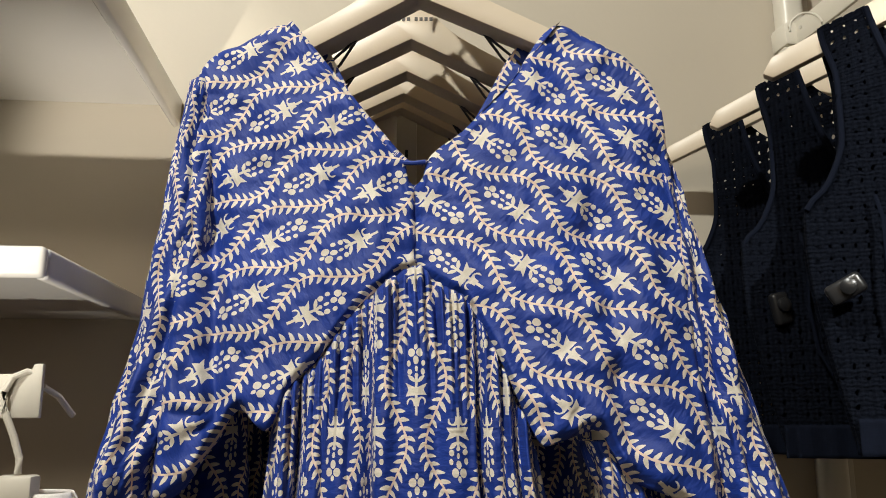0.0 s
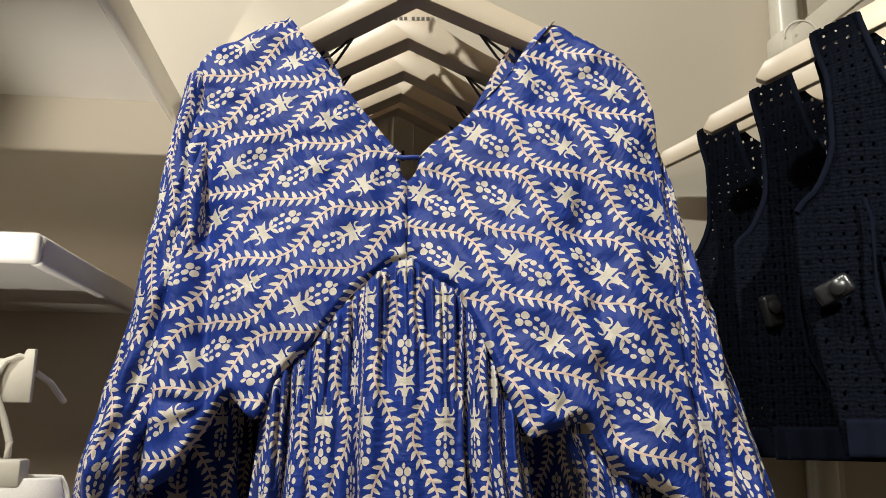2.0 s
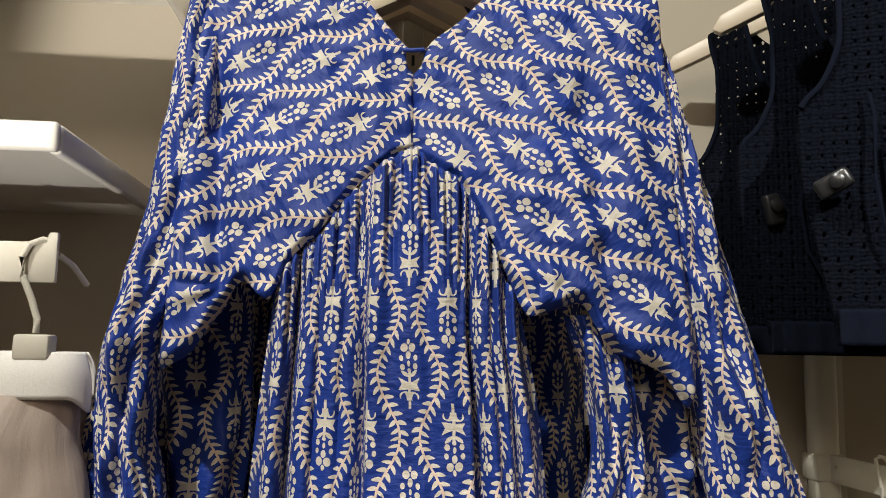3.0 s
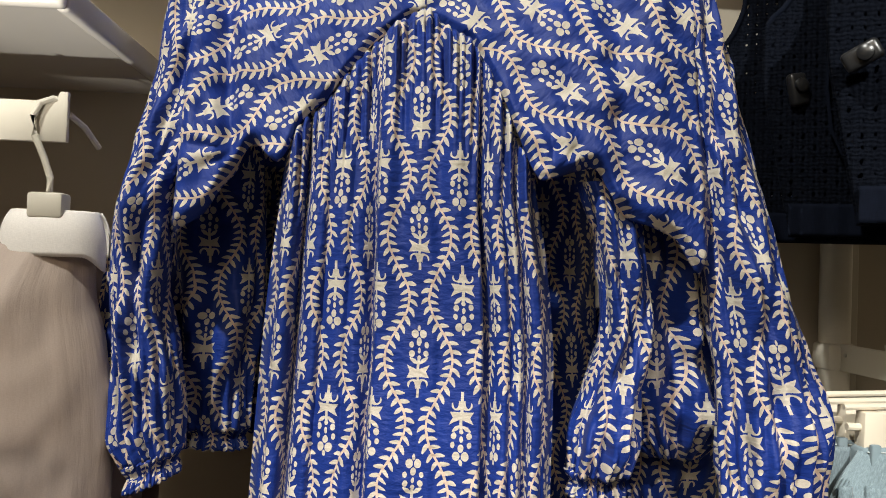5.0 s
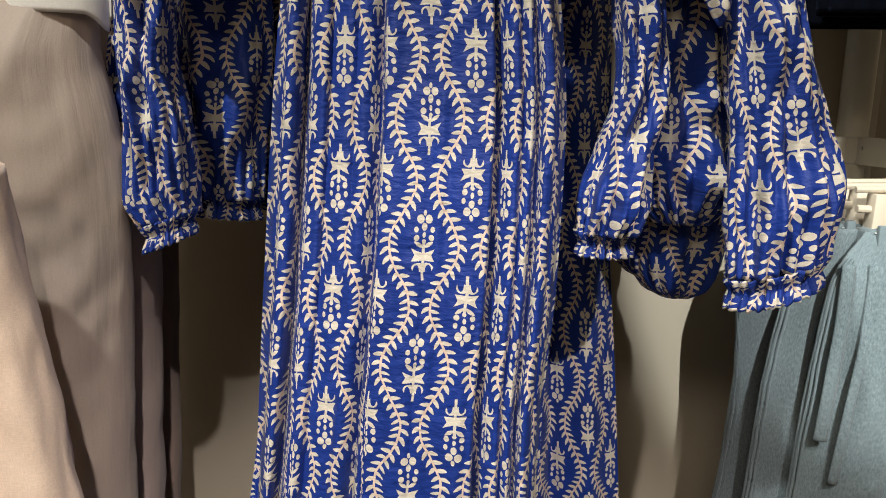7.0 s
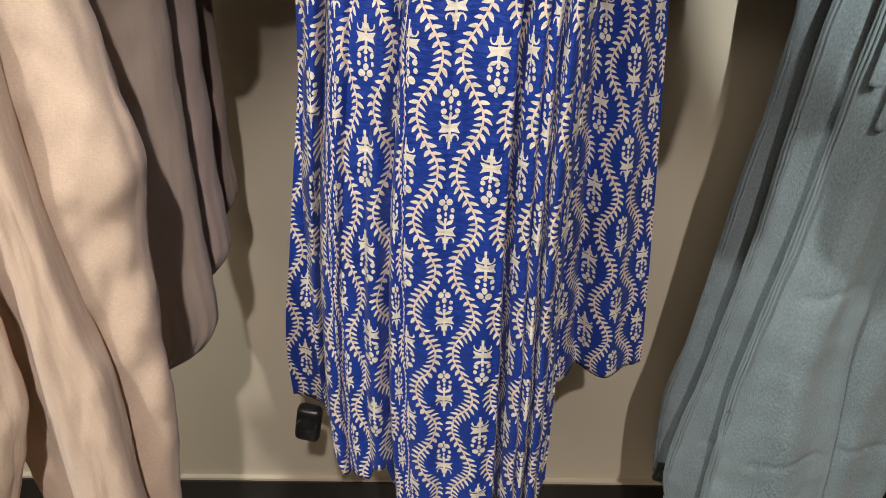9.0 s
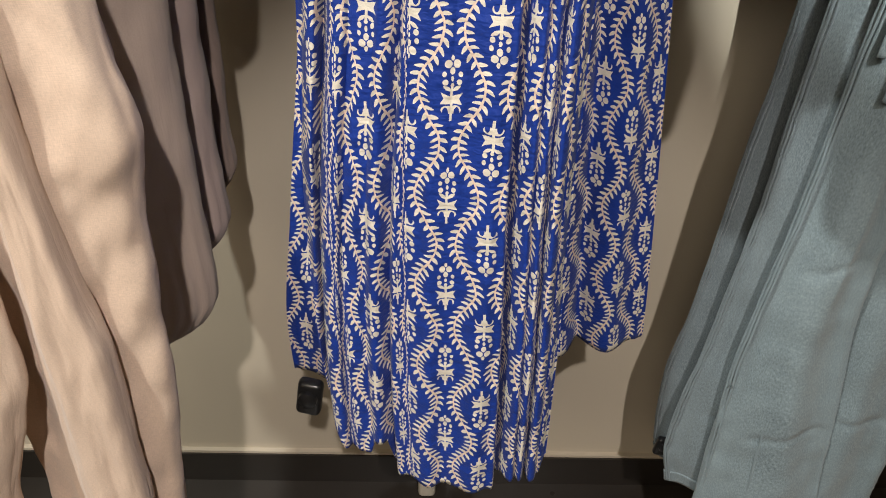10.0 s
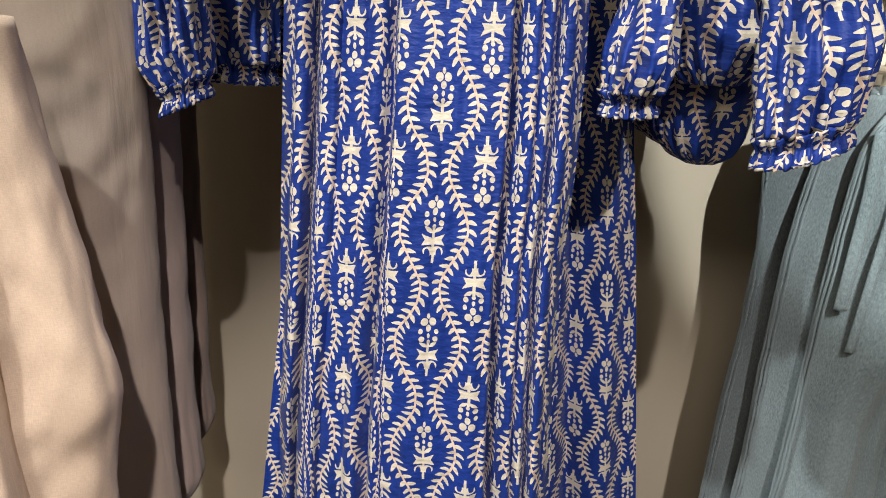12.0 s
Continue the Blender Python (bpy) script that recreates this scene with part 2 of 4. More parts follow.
navy_knit = knit("navy_pointelle_knit")
navy_rib = weave("navy_rib", (0.0035, 0.005, 0.0105), 0.9, 700, 20, 0.3, 0.0, 0.8)
navy_rib.node_tree.nodes["Principled BSDF"].inputs["Specular IOR Level"].default_value = 0.06
paint_wall = plain("beige_wall_paint", (0.53, 0.472, 0.38), 0.6, 0.04, 20, 0.25)
shelf_white = plain("white_lacquer", (0.74, 0.71, 0.66), 0.18, 0.03, 30, 0.05)
steel_white = plain("white_powder_coat", (0.66, 0.62, 0.53), 0.35, 0.04, 40, 0.2)
hanger_white = plain("cream_painted_wood", (0.62, 0.52, 0.39), 0.4, 0.05, 50, 0.15)
skirting_dark = plain("dark_skirting", (0.022, 0.018, 0.015), 0.35, 0.15, 30, 0.15)
floor_tile = plain("dark_floor_tile", (0.035, 0.030, 0.026), 0.3, 0.2, 40, 0.2)
ceiling_paint = plain("ceiling_paint", (0.5, 0.48, 0.44), 0.8)
black_plastic = plain("black_plastic", (0.012, 0.012, 0.013), 0.3, 0.1, 60, 0.1)
clip_cream = plain("cream_plastic", (0.70, 0.62, 0.50), 0.4)
chrome = plain("dull_metal", (0.6, 0.58, 0.54), 0.3, 0.05, 40, 0.05, 1.0)
grey_print = plain("grey_ink", (0.10, 0.09, 0.08), 0.6)

# ---- mesh helpers ----


def thing(name, label, category, group="", kind="", at=(0, 0, 0)):
    ob = new(name)
    ob.location = at
    return tagged(ob, label, category, group, kind)


def part(name, data, material, parent=None, label="", thick=0.0, smooth=True):
    """Link a bmesh or a mesh as one object under a thing or a part."""
    if isinstance(data, bmesh.types.BMesh):
        me = bpy.data.meshes.new(name)
        bmesh.ops.recalc_face_normals(data, faces=data.faces[:])
        data.to_mesh(me)
        data.free()
    else:
        me = data
    me.materials.append(material)
    if smooth:
        me.polygons.foreach_set("use_smooth", [True] * len(me.polygons))
        if isinstance(data, bmesh.types.BMesh):
            me.set_sharp_from_angle(angle=radians(34))
    ob = new(name, me)
    if parent is not None:
        ob.parent = parent
    if label:
        tagged(ob, label)
    if thick:
        mod = ob.modifiers.new("thickness", "SOLIDIFY")
        mod.thickness, mod.offset = thick, 0.0
    return ob


def sheet(place, nu, nv, closed=False):
    """A cloth grid from place(a, b) -> (x, y, z, u, v), a and b in 0..1."""
    pts, uvs, faces = [], [], []
    for j in range(nv + 1):
        for i in range(nu + 1):
            x, y, z, u, v = place(i / nu, j / nv)
            pts.append((x, y, z))
            uvs.append((u, v))
    for j in range(nv):
        for i in range(nu):
            a = j * (nu + 1) + i
            faces.append((a, a + 1, a + nu + 2, a + nu + 1))
    me = bpy.data.meshes.new("sheet")
    me.from_pydata(pts, [], faces)
    layer = me.uv_layers.new(name="cloth")
    idx = np.empty(len(me.loops), dtype=np.int32)
    me.loops.foreach_get("vertex_index", idx)
    layer.data.foreach_set("uv", np.array(uvs, dtype=np.float32)[idx].ravel())
    return me


def box(sx, sy, sz, at=(0, 0, 0), bevel=0.0, segments=2, turn=None):
    bm = bmesh.new()
    bmesh.ops.create_cube(bm, size=1)
    bmesh.ops.scale(bm, vec=(sx, sy, sz), verts=bm.verts[:])
    if bevel:
        bmesh.ops.bevel(bm, geom=bm.edges[:], offset=bevel, segments=segments, affect="EDGES", profile=0.5)
    if turn is not None:
        bmesh.ops.transform(bm, matrix=turn, verts=bm.verts[:])
    bmesh.ops.translate(bm, vec=at, verts=bm.verts[:])
    return bm


def rod(points, radius, sides=10, taper=None):
    """A bent rod through points, joined as one mesh."""
    bm = bmesh.new()
    pts = [Vector(p) for p in points]
    rings = []
    for i, p in enumerate(pts):
        d = (pts[min(i + 1, len(pts) - 1)] - pts[max(i - 1, 0)]).normalized()
        q = d.to_track_quat("Z", "Y")
        r = radius if taper is None else radius * taper[i]
        rings.append([bm.verts.new(p + q @ Vector((r * math.cos(2 * math.pi * k / sides), r * math.sin(2 * math.pi * k / sides), 0))) for k in range(sides)])
    for a, b in zip(rings, rings[1:]):
        for k in range(sides):
            bm.faces.new((a[k], a[(k + 1) % sides], b[(k + 1) % sides], b[k]))
    bm.faces.new(rings[0][::-1])
    bm.faces.new(rings[-1])
    return bm


def prism(outline, depth, bevel=0.0, axis="y"):
    """A flat outline in x, z given a depth along y, with softened edges."""
    bm = bmesh.new()
    vs = [bm.verts.new((x, -depth / 2, z)) for x, z in outline]
    f = bm.faces.new(vs)
    r = bmesh.ops.extrude_face_region(bm, geom=[f])
    bmesh.ops.translate(bm, vec=(0, depth, 0), verts=[g for g in r["geom"] if isinstance(g, bmesh.types.BMVert)])
    bmesh.ops.recalc_face_normals(bm, faces=bm.faces[:])
    if bevel:
        bmesh.ops.bevel(bm, geom=bm.edges[:], offset=bevel, segments=2, affect="EDGES", profile=0.5)
    return bm


def curve(points):
    """Monotone piecewise-cubic through sorted (t, value) pairs, flat beyond its ends."""
    t = np.array([p[0] for p in points], float)
    w = np.array([p[1] for p in points], float)
    k = np.diff(w) / np.diff(t)
    d = np.zeros(len(t))
    d[0], d[-1] = k[0], k[-1]
    for i in range(1, len(t) - 1):
        if k[i - 1] * k[i] > 0:
            d[i] = 2 * k[i - 1] * k[i] / (k[i - 1] + k[i])

    def at(x):
        if x <= t[0]:
            return float(w[0])
        if x >= t[-1]:
            return float(w[-1])
        i = int(np.searchsorted(t, x)) - 1
        h = t[i + 1] - t[i]
        s = (x - t[i]) / h
        return float((2 * s**3 - 3 * s**2 + 1) * w[i] + (s**3 - 2 * s**2 + s) * h * d[i] + (-2 * s**3 + 3 * s**2) * w[i + 1] + (s**3 - s**2) * h * d[i + 1])

    return at


def bumpy(x, y, z, scale):
    return noise.noise(Vector((x * scale, y * scale, z * scale)))


def ramp(x, lo, hi):
    s = min(1.0, max(0.0, (x - lo) / (hi - lo)))
    return s * s * (3 - 2 * s)

# ---- the shop: shell ----
X0, X1, YB = -2.6, 2.8, -3.2


def slab(name, sx, sy, sz, at, material, label, category):
    ob = part(name, box(sx, sy, sz, at), material, smooth=False)
    return tagged(ob, label, category, kind="structure")


slab("wall_north", X1 - X0, 0.1, CEILING - FLOOR, ((X0 + X1) / 2, WALL + 0.05, (CEILING + FLOOR) / 2), paint_wall, "beige painted shop back wall behind the rails", "wall")
slab("wall_south", X1 - X0, 0.1, CEILING - FLOOR, ((X0 + X1) / 2, YB - 0.05, (CEILING + FLOOR) / 2), paint_wall, "plain beige wall that closes the shop", "wall")
slab("wall_west", 0.1, WALL - YB, CEILING - FLOOR, (X0 - 0.05, (WALL + YB) / 2, (CEILING + FLOOR) / 2), paint_wall, "plain beige side wall of the shop", "wall")
slab("wall_east", 0.1, WALL - YB, CEILING - FLOOR, (X1 + 0.05, (WALL + YB) / 2, (CEILING + FLOOR) / 2), paint_wall, "plain beige side wall of the shop", "wall")
slab("ceiling", X1 - X0, WALL - YB, 0.1, ((X0 + X1) / 2, (WALL + YB) / 2, CEILING + 0.05), ceiling_paint, "plain pale shop ceiling", "ceiling")
slab("floor", X1 - X0, WALL - YB, 0.1, ((X0 + X1) / 2, (WALL + YB) / 2, FLOOR - 0.05), floor_tile, "dark polished shop floor along the wall", "floor")
slab("baseboard", X1 - X0, 0.014, 0.079, ((X0 + X1) / 2, WALL - 0.007, FLOOR + 0.0395), skirting_dark, "dark flat skirting board along the wall", "baseboard")
slab("trim", X1 - X0, 0.010, 0.006, ((X0 + X1) / 2, WALL - 0.005, FLOOR + 0.082), paint_wall, "thin pale sealant line above the skirting", "trim")


# ---- fixtures on the wall ----
def upright(x):
    post = thing("wall_upright", "white powder-coated steel upright fixed to the wall", "shelf upright", "wall uprights", "", (x, WALL - 0.036, FLOOR))
    h = CEILING - FLOOR - 0.2
    part("post", box(0.036, 0.036, h, (0, 0, h / 2), 0.010, 3), steel_white, post)
    part("slot_strip", box(0.030, 0.010, h, (0.034, 0.030, h / 2), 0.001, 1), steel_white, post)
    for i in range(24):
        part("slot", box(0.0045, 0.002, 0.016, (0.034, 0.0246, 0.62 + i * 0.0735), 0.0008, 1), black_plastic, post)
    return post


for px in (-0.56, 0.060, 0.682):
    upright(px)


def display_arm(root, tip, label, height=0.037):
    """A flat steel bar on an upright, with an upturned stop at its free end."""
    root, tip = Vector(root), Vector(tip)
    d = tip - root
    yaw = math.degrees(math.atan2(d.y, d.x))
    length = d.length
    arm = thing("display_arm", label, "display arm", "display arms")
    arm.matrix_world = pose(root.x, root.y, root.z, 0, 0, yaw)
    h = height
    out = [(0, -h / 2), (length, -h / 2), (length, h / 2 + 0.007), (length - 0.008, h / 2 + 0.007), (length - 0.011, h / 2), (0, h / 2)]
    part("bar", prism(out, 0.006, 0.0012), steel_white, arm)
    part("collar", box(0.043, 0.043, 0.038, (0.0, 0, 0), 0.006, 2), steel_white, arm)
    part("screw", rod([(0.032, -0.0045, 0.004), (0.032, 0.0, 0.004)], 0.0028, 8), chrome, arm)
    return arm


display_arm((0.060, 1.179, 2.004), (0.078, 0.760, 2.004), "white flat steel display arm holding blue printed dresses")
display_arm((0.682, 1.179, 2.034), (0.700, 0.720, 2.034), "white flat steel display arm holding navy knit vests")
display_arm((0.682, 1.179, 1.268), (0.700, 0.800, 1.268), "white flat steel display arm holding blue jeans")


def hang_rail():
    rail = thing("hang_rail", "white flat hanging rail with an upturned end under a shelf", "hanging rail")
    out = [(-1.40, 1.472), (-0.232, 1.472), (-0.232, 1.5165), (-0.2395, 1.5165), (-0.2425, 1.5080), (-1.40, 1.5080)]
    bm = prism(out, 0.006, 0.0012)
    bmesh.ops.translate(bm, vec=(0, 0.806, 0), verts=bm.verts[:])
    part("bar", bm, steel_white, rail)
    part("end_stop", rod([(-0.234, 0.812, 1.498), (-0.227, 0.830, 1.490), (-0.220, 0.848, 1.474)], 0.0028, 8), steel_white, rail)
    for x in (-0.60, -1.30):
        part("bracket", box(0.020, 0.006, 0.086, (x, 0.814, 1.548), 0.001, 1), steel_white, rail)
    return rail


hang_rail()


def shelf(z_lip, lip, z_under, front, right, left=-1.45):
    """A tray shelf: a thin board with a deeper rim along front and ends."""
    sh = thing("wall_shelf", "white lacquered wall shelf with a rounded rim", "shelf", "wall shelves", "", (0, 0, z_lip))
    w, dep = right - left, WALL - front
    cx, cy = (right + left) / 2, (WALL + front) / 2
    board = lip - (z_under - z_lip)
    part("board", box(w - 0.024, dep - 0.014, board - 0.001, (cx, cy + 0.006, z_under - z_lip + board / 2), 0.001, 1), shelf_white, sh)
    part("front_rim", box(w, 0.013, lip, (cx, front + 0.0065, lip / 2), 0.005, 3), shelf_white, sh)
    for x in (right - 0.0062, left + 0.0062):
        part("end_rim", box(0.012, dep - 0.0135, lip, (x, cy + 0.0066, lip / 2), 0.004, 3), shelf_white, sh, "glossy white shelf end")
    return sh


shelf(1.588, 0.0275, 1.598, 0.793, -0.236)
shelf(1.872, 0.0420, 1.904, 0.780, -0.226)


# ---- hangers ----
def wood_hanger(name, label, group, half=0.184, drop=0.5, lean=0.031, thick=0.032, hook=0.105, mark=False):
    """A flat cream shop hanger; its origin is the apex of its lower edge."""
    hg = thing(name, label, "clothes hanger", group)
    low, high = [], []
    n = 20
    for i in range(-n, n + 1):
        w = half * i / n
        a = abs(w)
        bottom = -drop * a
        low.append((w, bottom))
        high.append((w, bottom + lean - 0.010 * a / half + 0.022 * math.exp(-((a / 0.034) ** 2))))
    # rounded tips
    tip = [(half + 0.010, (low[-1][1] + high[-1][1]) / 2 - 0.006)]
    out = low + tip + high[::-1] + [(-half - 0.010, tip[0][1])]
    part("bow", prism(out, thick, 0.0016), hanger_white, hg)
    pts = [(0, 0, 0.040), (0, 0, 0.066)]
    for i in range(13):
        a = radians(-50 + i * 20)
        pts.append((0.021 * math.cos(a) - 0.006, 0, hook - 0.012 + 0.021 * math.sin(a)))
    part("hook", rod(pts, 0.0019, 8), steel_white, hg, "white coated wire hook")
    if mark:
        for i in range(8):
            part("ink_bar", box(0.0036, 0.0006, 0.0042, (-0.020 + i * 0.0056 + (0.003 if i > 3 else 0), -thick / 2 - 0.0004, 0.024)), grey_print, hg, "small grey printed bar")
    return hg


# ---- the printed dress ----
base_depth = curve([(0.40, 0.708), (0.773, 0.712), (1.0, 0.718), (1.2, 0.732), (1.3, 0.745), (1.45, 0.768), (1.55, 0.787), (1.69, 0.816), (1.9, 0.835)])


def front_y(x, z):
    return base_depth(z) - 0.2 * (x - 0.07)


def crease(s, c, w, d):
    return d * math.exp(-(((s - c) / w) ** 2))


def bodice_half(side):
    """Half of the yoke with its kimono shoulder; side -1 or 1."""
    if side < 0:
        top = curve([(-0.150, 1.700), (-0.139, 1.790), (-0.125, 1.823), (-0.091, 1.840), (-0.046, 1.860), (-0.017, 1.821), (0.028, 1.758), (0.058, 1.718), (0.0700, 1.706), (0.0722, 1.690), (0.079, 1.683)])
        low = curve([(-0.150, 1.392), (-0.115, 1.412), (-0.090, 1.452), (-0.070, 1.478), (-0.046, 1.461), (-0.030, 1.495), (-0.007, 1.519), (0.021, 1.558), (0.041, 1.578), (0.068, 1.598), (0.079, 1.600)])
        xs, turn, anchor, odd = (-0.148, 0.0792), 28.5, (-0.054, 1.757), 1
    else:
        top = curve([(0.079, 1.683), (0.0862, 1.690), (0.0886, 1.705), (0.124, 1.736), (0.167, 1.782), (0.216, 1.845), (0.253, 1.823), (0.278, 1.806), (0.297, 1.782), (0.309, 1.700), (0.317, 1.560)])
        low = curve([(0.079, 1.600), (0.095, 1.587), (0.119, 1.572), (0.132, 1.551), (0.149, 1.512), (0.161, 1.480), (0.177, 1.449), (0.191, 1.453), (0.220, 1.461), (0.242, 1.425), (0.285, 1.404), (0.306, 1.376), (0.317, 1.400)])
        xs, turn, anchor, odd = (0.0788, 0.317), 40.0, (0.162, 1.657), 0
    c, s = math.cos(radians(turn)), math.sin(radians(turn))

    def place(a, b):
        x = xs[0] + (xs[1] - xs[0]) * a
        zt, zb = top(x), low(x)
        z = zb + (zt - zb) * b
        y = front_y(x, z)
        # sag between shoulder and arm, roll at the outer fold, puckers near the seams
        y -= 0.012 * ramp(1.85 - z, 0.0, 0.2) * math.sin(math.pi * a)
        if side < 0:
            y += crease(x, -0.103 + 0.10 * (1.60 - z), 0.010, 0.016) * ramp(1.80 - z, 0.02, 0.18)
            y -= crease(x, -0.128, 0.012, 0.010) * ramp(1.80 - z, 0.0, 0.1)
            y += 0.018 * ramp(-0.132 - x, 0.0, 0.016)
        else:
            y += crease(x, 0.236 + 0.08 * (1.62 - z), 0.012, 0.009) * ramp(1.76 - z, 0.0, 0.15)
            y -= crease(x, 0.268, 0.018, 0.006) * ramp(1.80 - z, 0.0, 0.1)
            y += 0.020 * ramp(x - 0.303, 0.0, 0.014)
        y += 0.005 * math.exp(-(((x - 0.079) / 0.0025) ** 2)) + 0.004 * math.exp(-(((x - 0.079) / 0.02) ** 2)) * bumpy(0, side, z, 90)
        y += 0.0065 * bumpy(x, 3.1 * side, z, 16) + 0.0016 * bumpy(x * 0.6, 7.0, z * 1.6, 60)
        y += 0.0045 * bumpy(x * 2.0 + z, 1.0, z - x, 26)
        # drag lines that run out from the armpit
        ax, az = (-0.088, 1.475) if side < 0 else (0.186, 1.455)
        far = math.hypot(x - ax, z - az)
        y += 0.0030 * math.exp(-far / 0.06) * ramp(far, 0.004, 0.02) * math.sin(8.0 * math.atan2(z - az, x - ax) + 5 * bumpy(x, 1.7, z, 18))
        # the loose lobe beside the armpit rolls back
        y += 0.007 * (1 - ramp(z - zb, 0.0, 0.014)) * ramp((-0.05 - x) if side < 0 else (x - 0.18), 0.0, 0.03)
        # the seam edge turns under
        y += 0.006 * (1 - ramp(z - zb, 0.0, 0.010)) + 0.005 * (1 - ramp(zt - z, 0.0, 0.008))
        px, pz = (x - anchor[0]) * (-side), z - anchor[1]
        v = px * c + pz * s
        u = px * s - pz * c
        return x, y, z, u + odd * PRINT_W / 2, v + odd * PRINT_H / 2

    return sheet(place, 120, 150)


# folds of the skirt: place across the width, reach to either side, depth
CREASES = ((0.055, 0.014, 0.010, 0.010), (0.125, 0.012, 0.020, 0.034), (0.215, 0.012, 0.030, 0.010), (0.300, 0.030, 0.014, 0.008), (0.385, 0.035, 0.007, 0.026),
           (0.560, 0.030, 0.030, 0.004), (0.768, 0.007, 0.026, 0.034), (0.850, 0.010, 0.016, 0.014), (0.900, 0.016, 0.009, 0.026), (0.955, 0.014, 0.012, 0.010))


def fold(s, c, wl, wr, d):
    return d * math.exp(-abs((s - c) / (wl if s < c else wr)) ** 1.5)


def skirt_sheet():
    """The gathered skirt below the arched seam."""
    left = curve([(0.50, -0.060), (0.66, -0.069), (0.86, -0.072), (1.03, -0.066), (1.15, -0.062), (1.275, -0.057), (1.37, -0.052), (1.464, -0.046), (1.6, -0.045)])
    right = curve([(0.50, 0.195), (0.68, 0.193), (0.90, 0.187), (1.04, 0.186), (1.17, 0.193), (1.288, 0.194), (1.378, 0.187), (1.448, 0.178), (1.6, 0.177)])
    arch = curve([(-0.047, 1.458), (-0.030, 1.495), (-0.007, 1.519), (0.021, 1.558), (0.041, 1.578), (0.068, 1.598), (0.080, 1.601), (0.095, 1.587), (0.119, 1.572), (0.132, 1.551), (0.149, 1.512), (0.161, 1.480), (0.178, 1.447)])
    hem = curve([(0.0, 0.560), (0.05, 0.552), (0.09, 0.528), (0.20, 0.520), (0.235, 0.545), (0.28, 0.548), (0.315, 0.500), (0.52, 0.496), (0.77, 0.498), (0.80, 0.518), (0.84, 0.520), (0.95, 0.512), (1.0, 0.535)])

    def recess(s, k, lean=0.0):
        return sum(fold(s, c - lean * max(0.0, 0.75 - c), *r) for c, *r in CREASES) * k

    # cloth used up across the width, creases included
    n = 400
    arc = [0.0]
    for i in range(n):
        s0, s1 = i / n, (i + 1) / n
        arc.append(arc[-1] + math.hypot(0.258 / n, 1.05 * (recess(s1, 1) - recess(s0, 1))))
    zero = arc[int(0.545 * n)]

    def place(a, b):
        s = a
        zt, zb = arch(-0.047 + 0.225 * s), hem(s)
        z = zt + (zb - zt) * b
        x = left(z) + (right(z) - left(z)) * s
        fall = ramp(zt - z, 0.0, 0.22)
        low = ramp(zt - z, 0.25, 0.9)
        y = front_y(x, z) - 0.004 + 0.014 * ramp(zt - z, 0.08, 0.30) - 0.012 * math.sin(math.pi * s)
        drift = 0.010 * bumpy(s * 3, 0.3, z * 2.2, 1.0)
        y += recess(s + drift, 0.25 + 0.50 * fall + 0.25 * low, 0.19 * ramp(1.25 - z, 0.0, 0.75))
        # fine gathers under the seam
        g = 1 - ramp(zt - z, 0.01, 0.13)
        y += 0.0042 * g * (math.sin(2 * math.pi * (21 * s + 1.3 * bumpy(s * 7, 2, z * 3, 1.0))) + 0.6 * math.sin(2 * math.pi * 35 * s + 1 + 3 * bumpy(s * 5, 5, z * 4, 1.0)))
        g2 = 1 - ramp(zt - z, 0.06, 0.34)
        y += 0.0085 * g2 * bumpy(s * 15, 3.3, z * 1.6, 1.0) + 0.0030 * (1 - 0.6 * g2) * bumpy(s * 24, 6.1, z * 1.2, 1.0)
        y += 0.004 * low * math.sin(2 * math.pi * (5.2 * s + 0.25 + 0.15 * math.sin(z * 5)))
        y += 0.0012 * bumpy(x * 0.5, 4.0, z * 2, 70) + 0.007 * (1 - ramp(zt - z, 0.0, 0.007))
        y += 0.030 * ramp(abs(s - 0.5), 0.44, 0.5)
        k = s * n
        i = min(n - 1, int(k))
        u = arc[i] + (arc[i + 1] - arc[i]) * (k - i) - zero
        return x, y, z, u, z - 1.297

    return sheet(place, 380, 200)


def tube(rows, around=72, along=60, folds=7, amp=0.10, seed=0.0, arc=0.24, slant=0.0, u0=0.0, v0=0.0, rumple=1.0):
    """A hanging sleeve: rows of (z, left, right, y, depth) from top to bottom."""
    rows = sorted(rows)
    fl, fr, fy, fd = (curve([(r[0], r[i]) for r in rows]) for i in (1, 2, 3, 4))
    z0, z1 = rows[0][0], rows[-1][0]

    def place(a, b):
        z = z1 + (z0 - z1) * b
        ang = 2 * math.pi * a
        cx, hw = (fl(z) + fr(z)) / 2, (fr(z) - fl(z)) / 2
        c, s = math.cos(ang), math.sin(ang)
        r = 1 + amp * math.sin(folds * ang + seed + 1.2 * bumpy(c, s, z * 7, 1.0)) * (0.4 + 0.6 * b)
        r += rumple * (0.22 * bumpy(c * 1.2, s * 1.2, z * 9 + seed, 1.4) + 0.16 * bumpy(c * 2 + z * 11, s * 2, z * 22 + seed, 1.0) + 0.07 * bumpy(c * 5, s * 5, z * 45 + seed, 1.0))
        r += rumple * 0.07 * math.sin(21 * ang + seed + 2 * bumpy(c * 2, s * 2, z * 12, 1.0)) * ramp(b, 0.68, 0.97)
        x = cx - hw * c * (1 + (r - 1) * 0.30)
        y = fy(z) - fd(z) * s * r
        return x, y, z + slant * (x - cx) * ramp(b, 0.5, 1.0), a * arc + u0, z - 1.297 + v0

    return sheet(place, around, along)


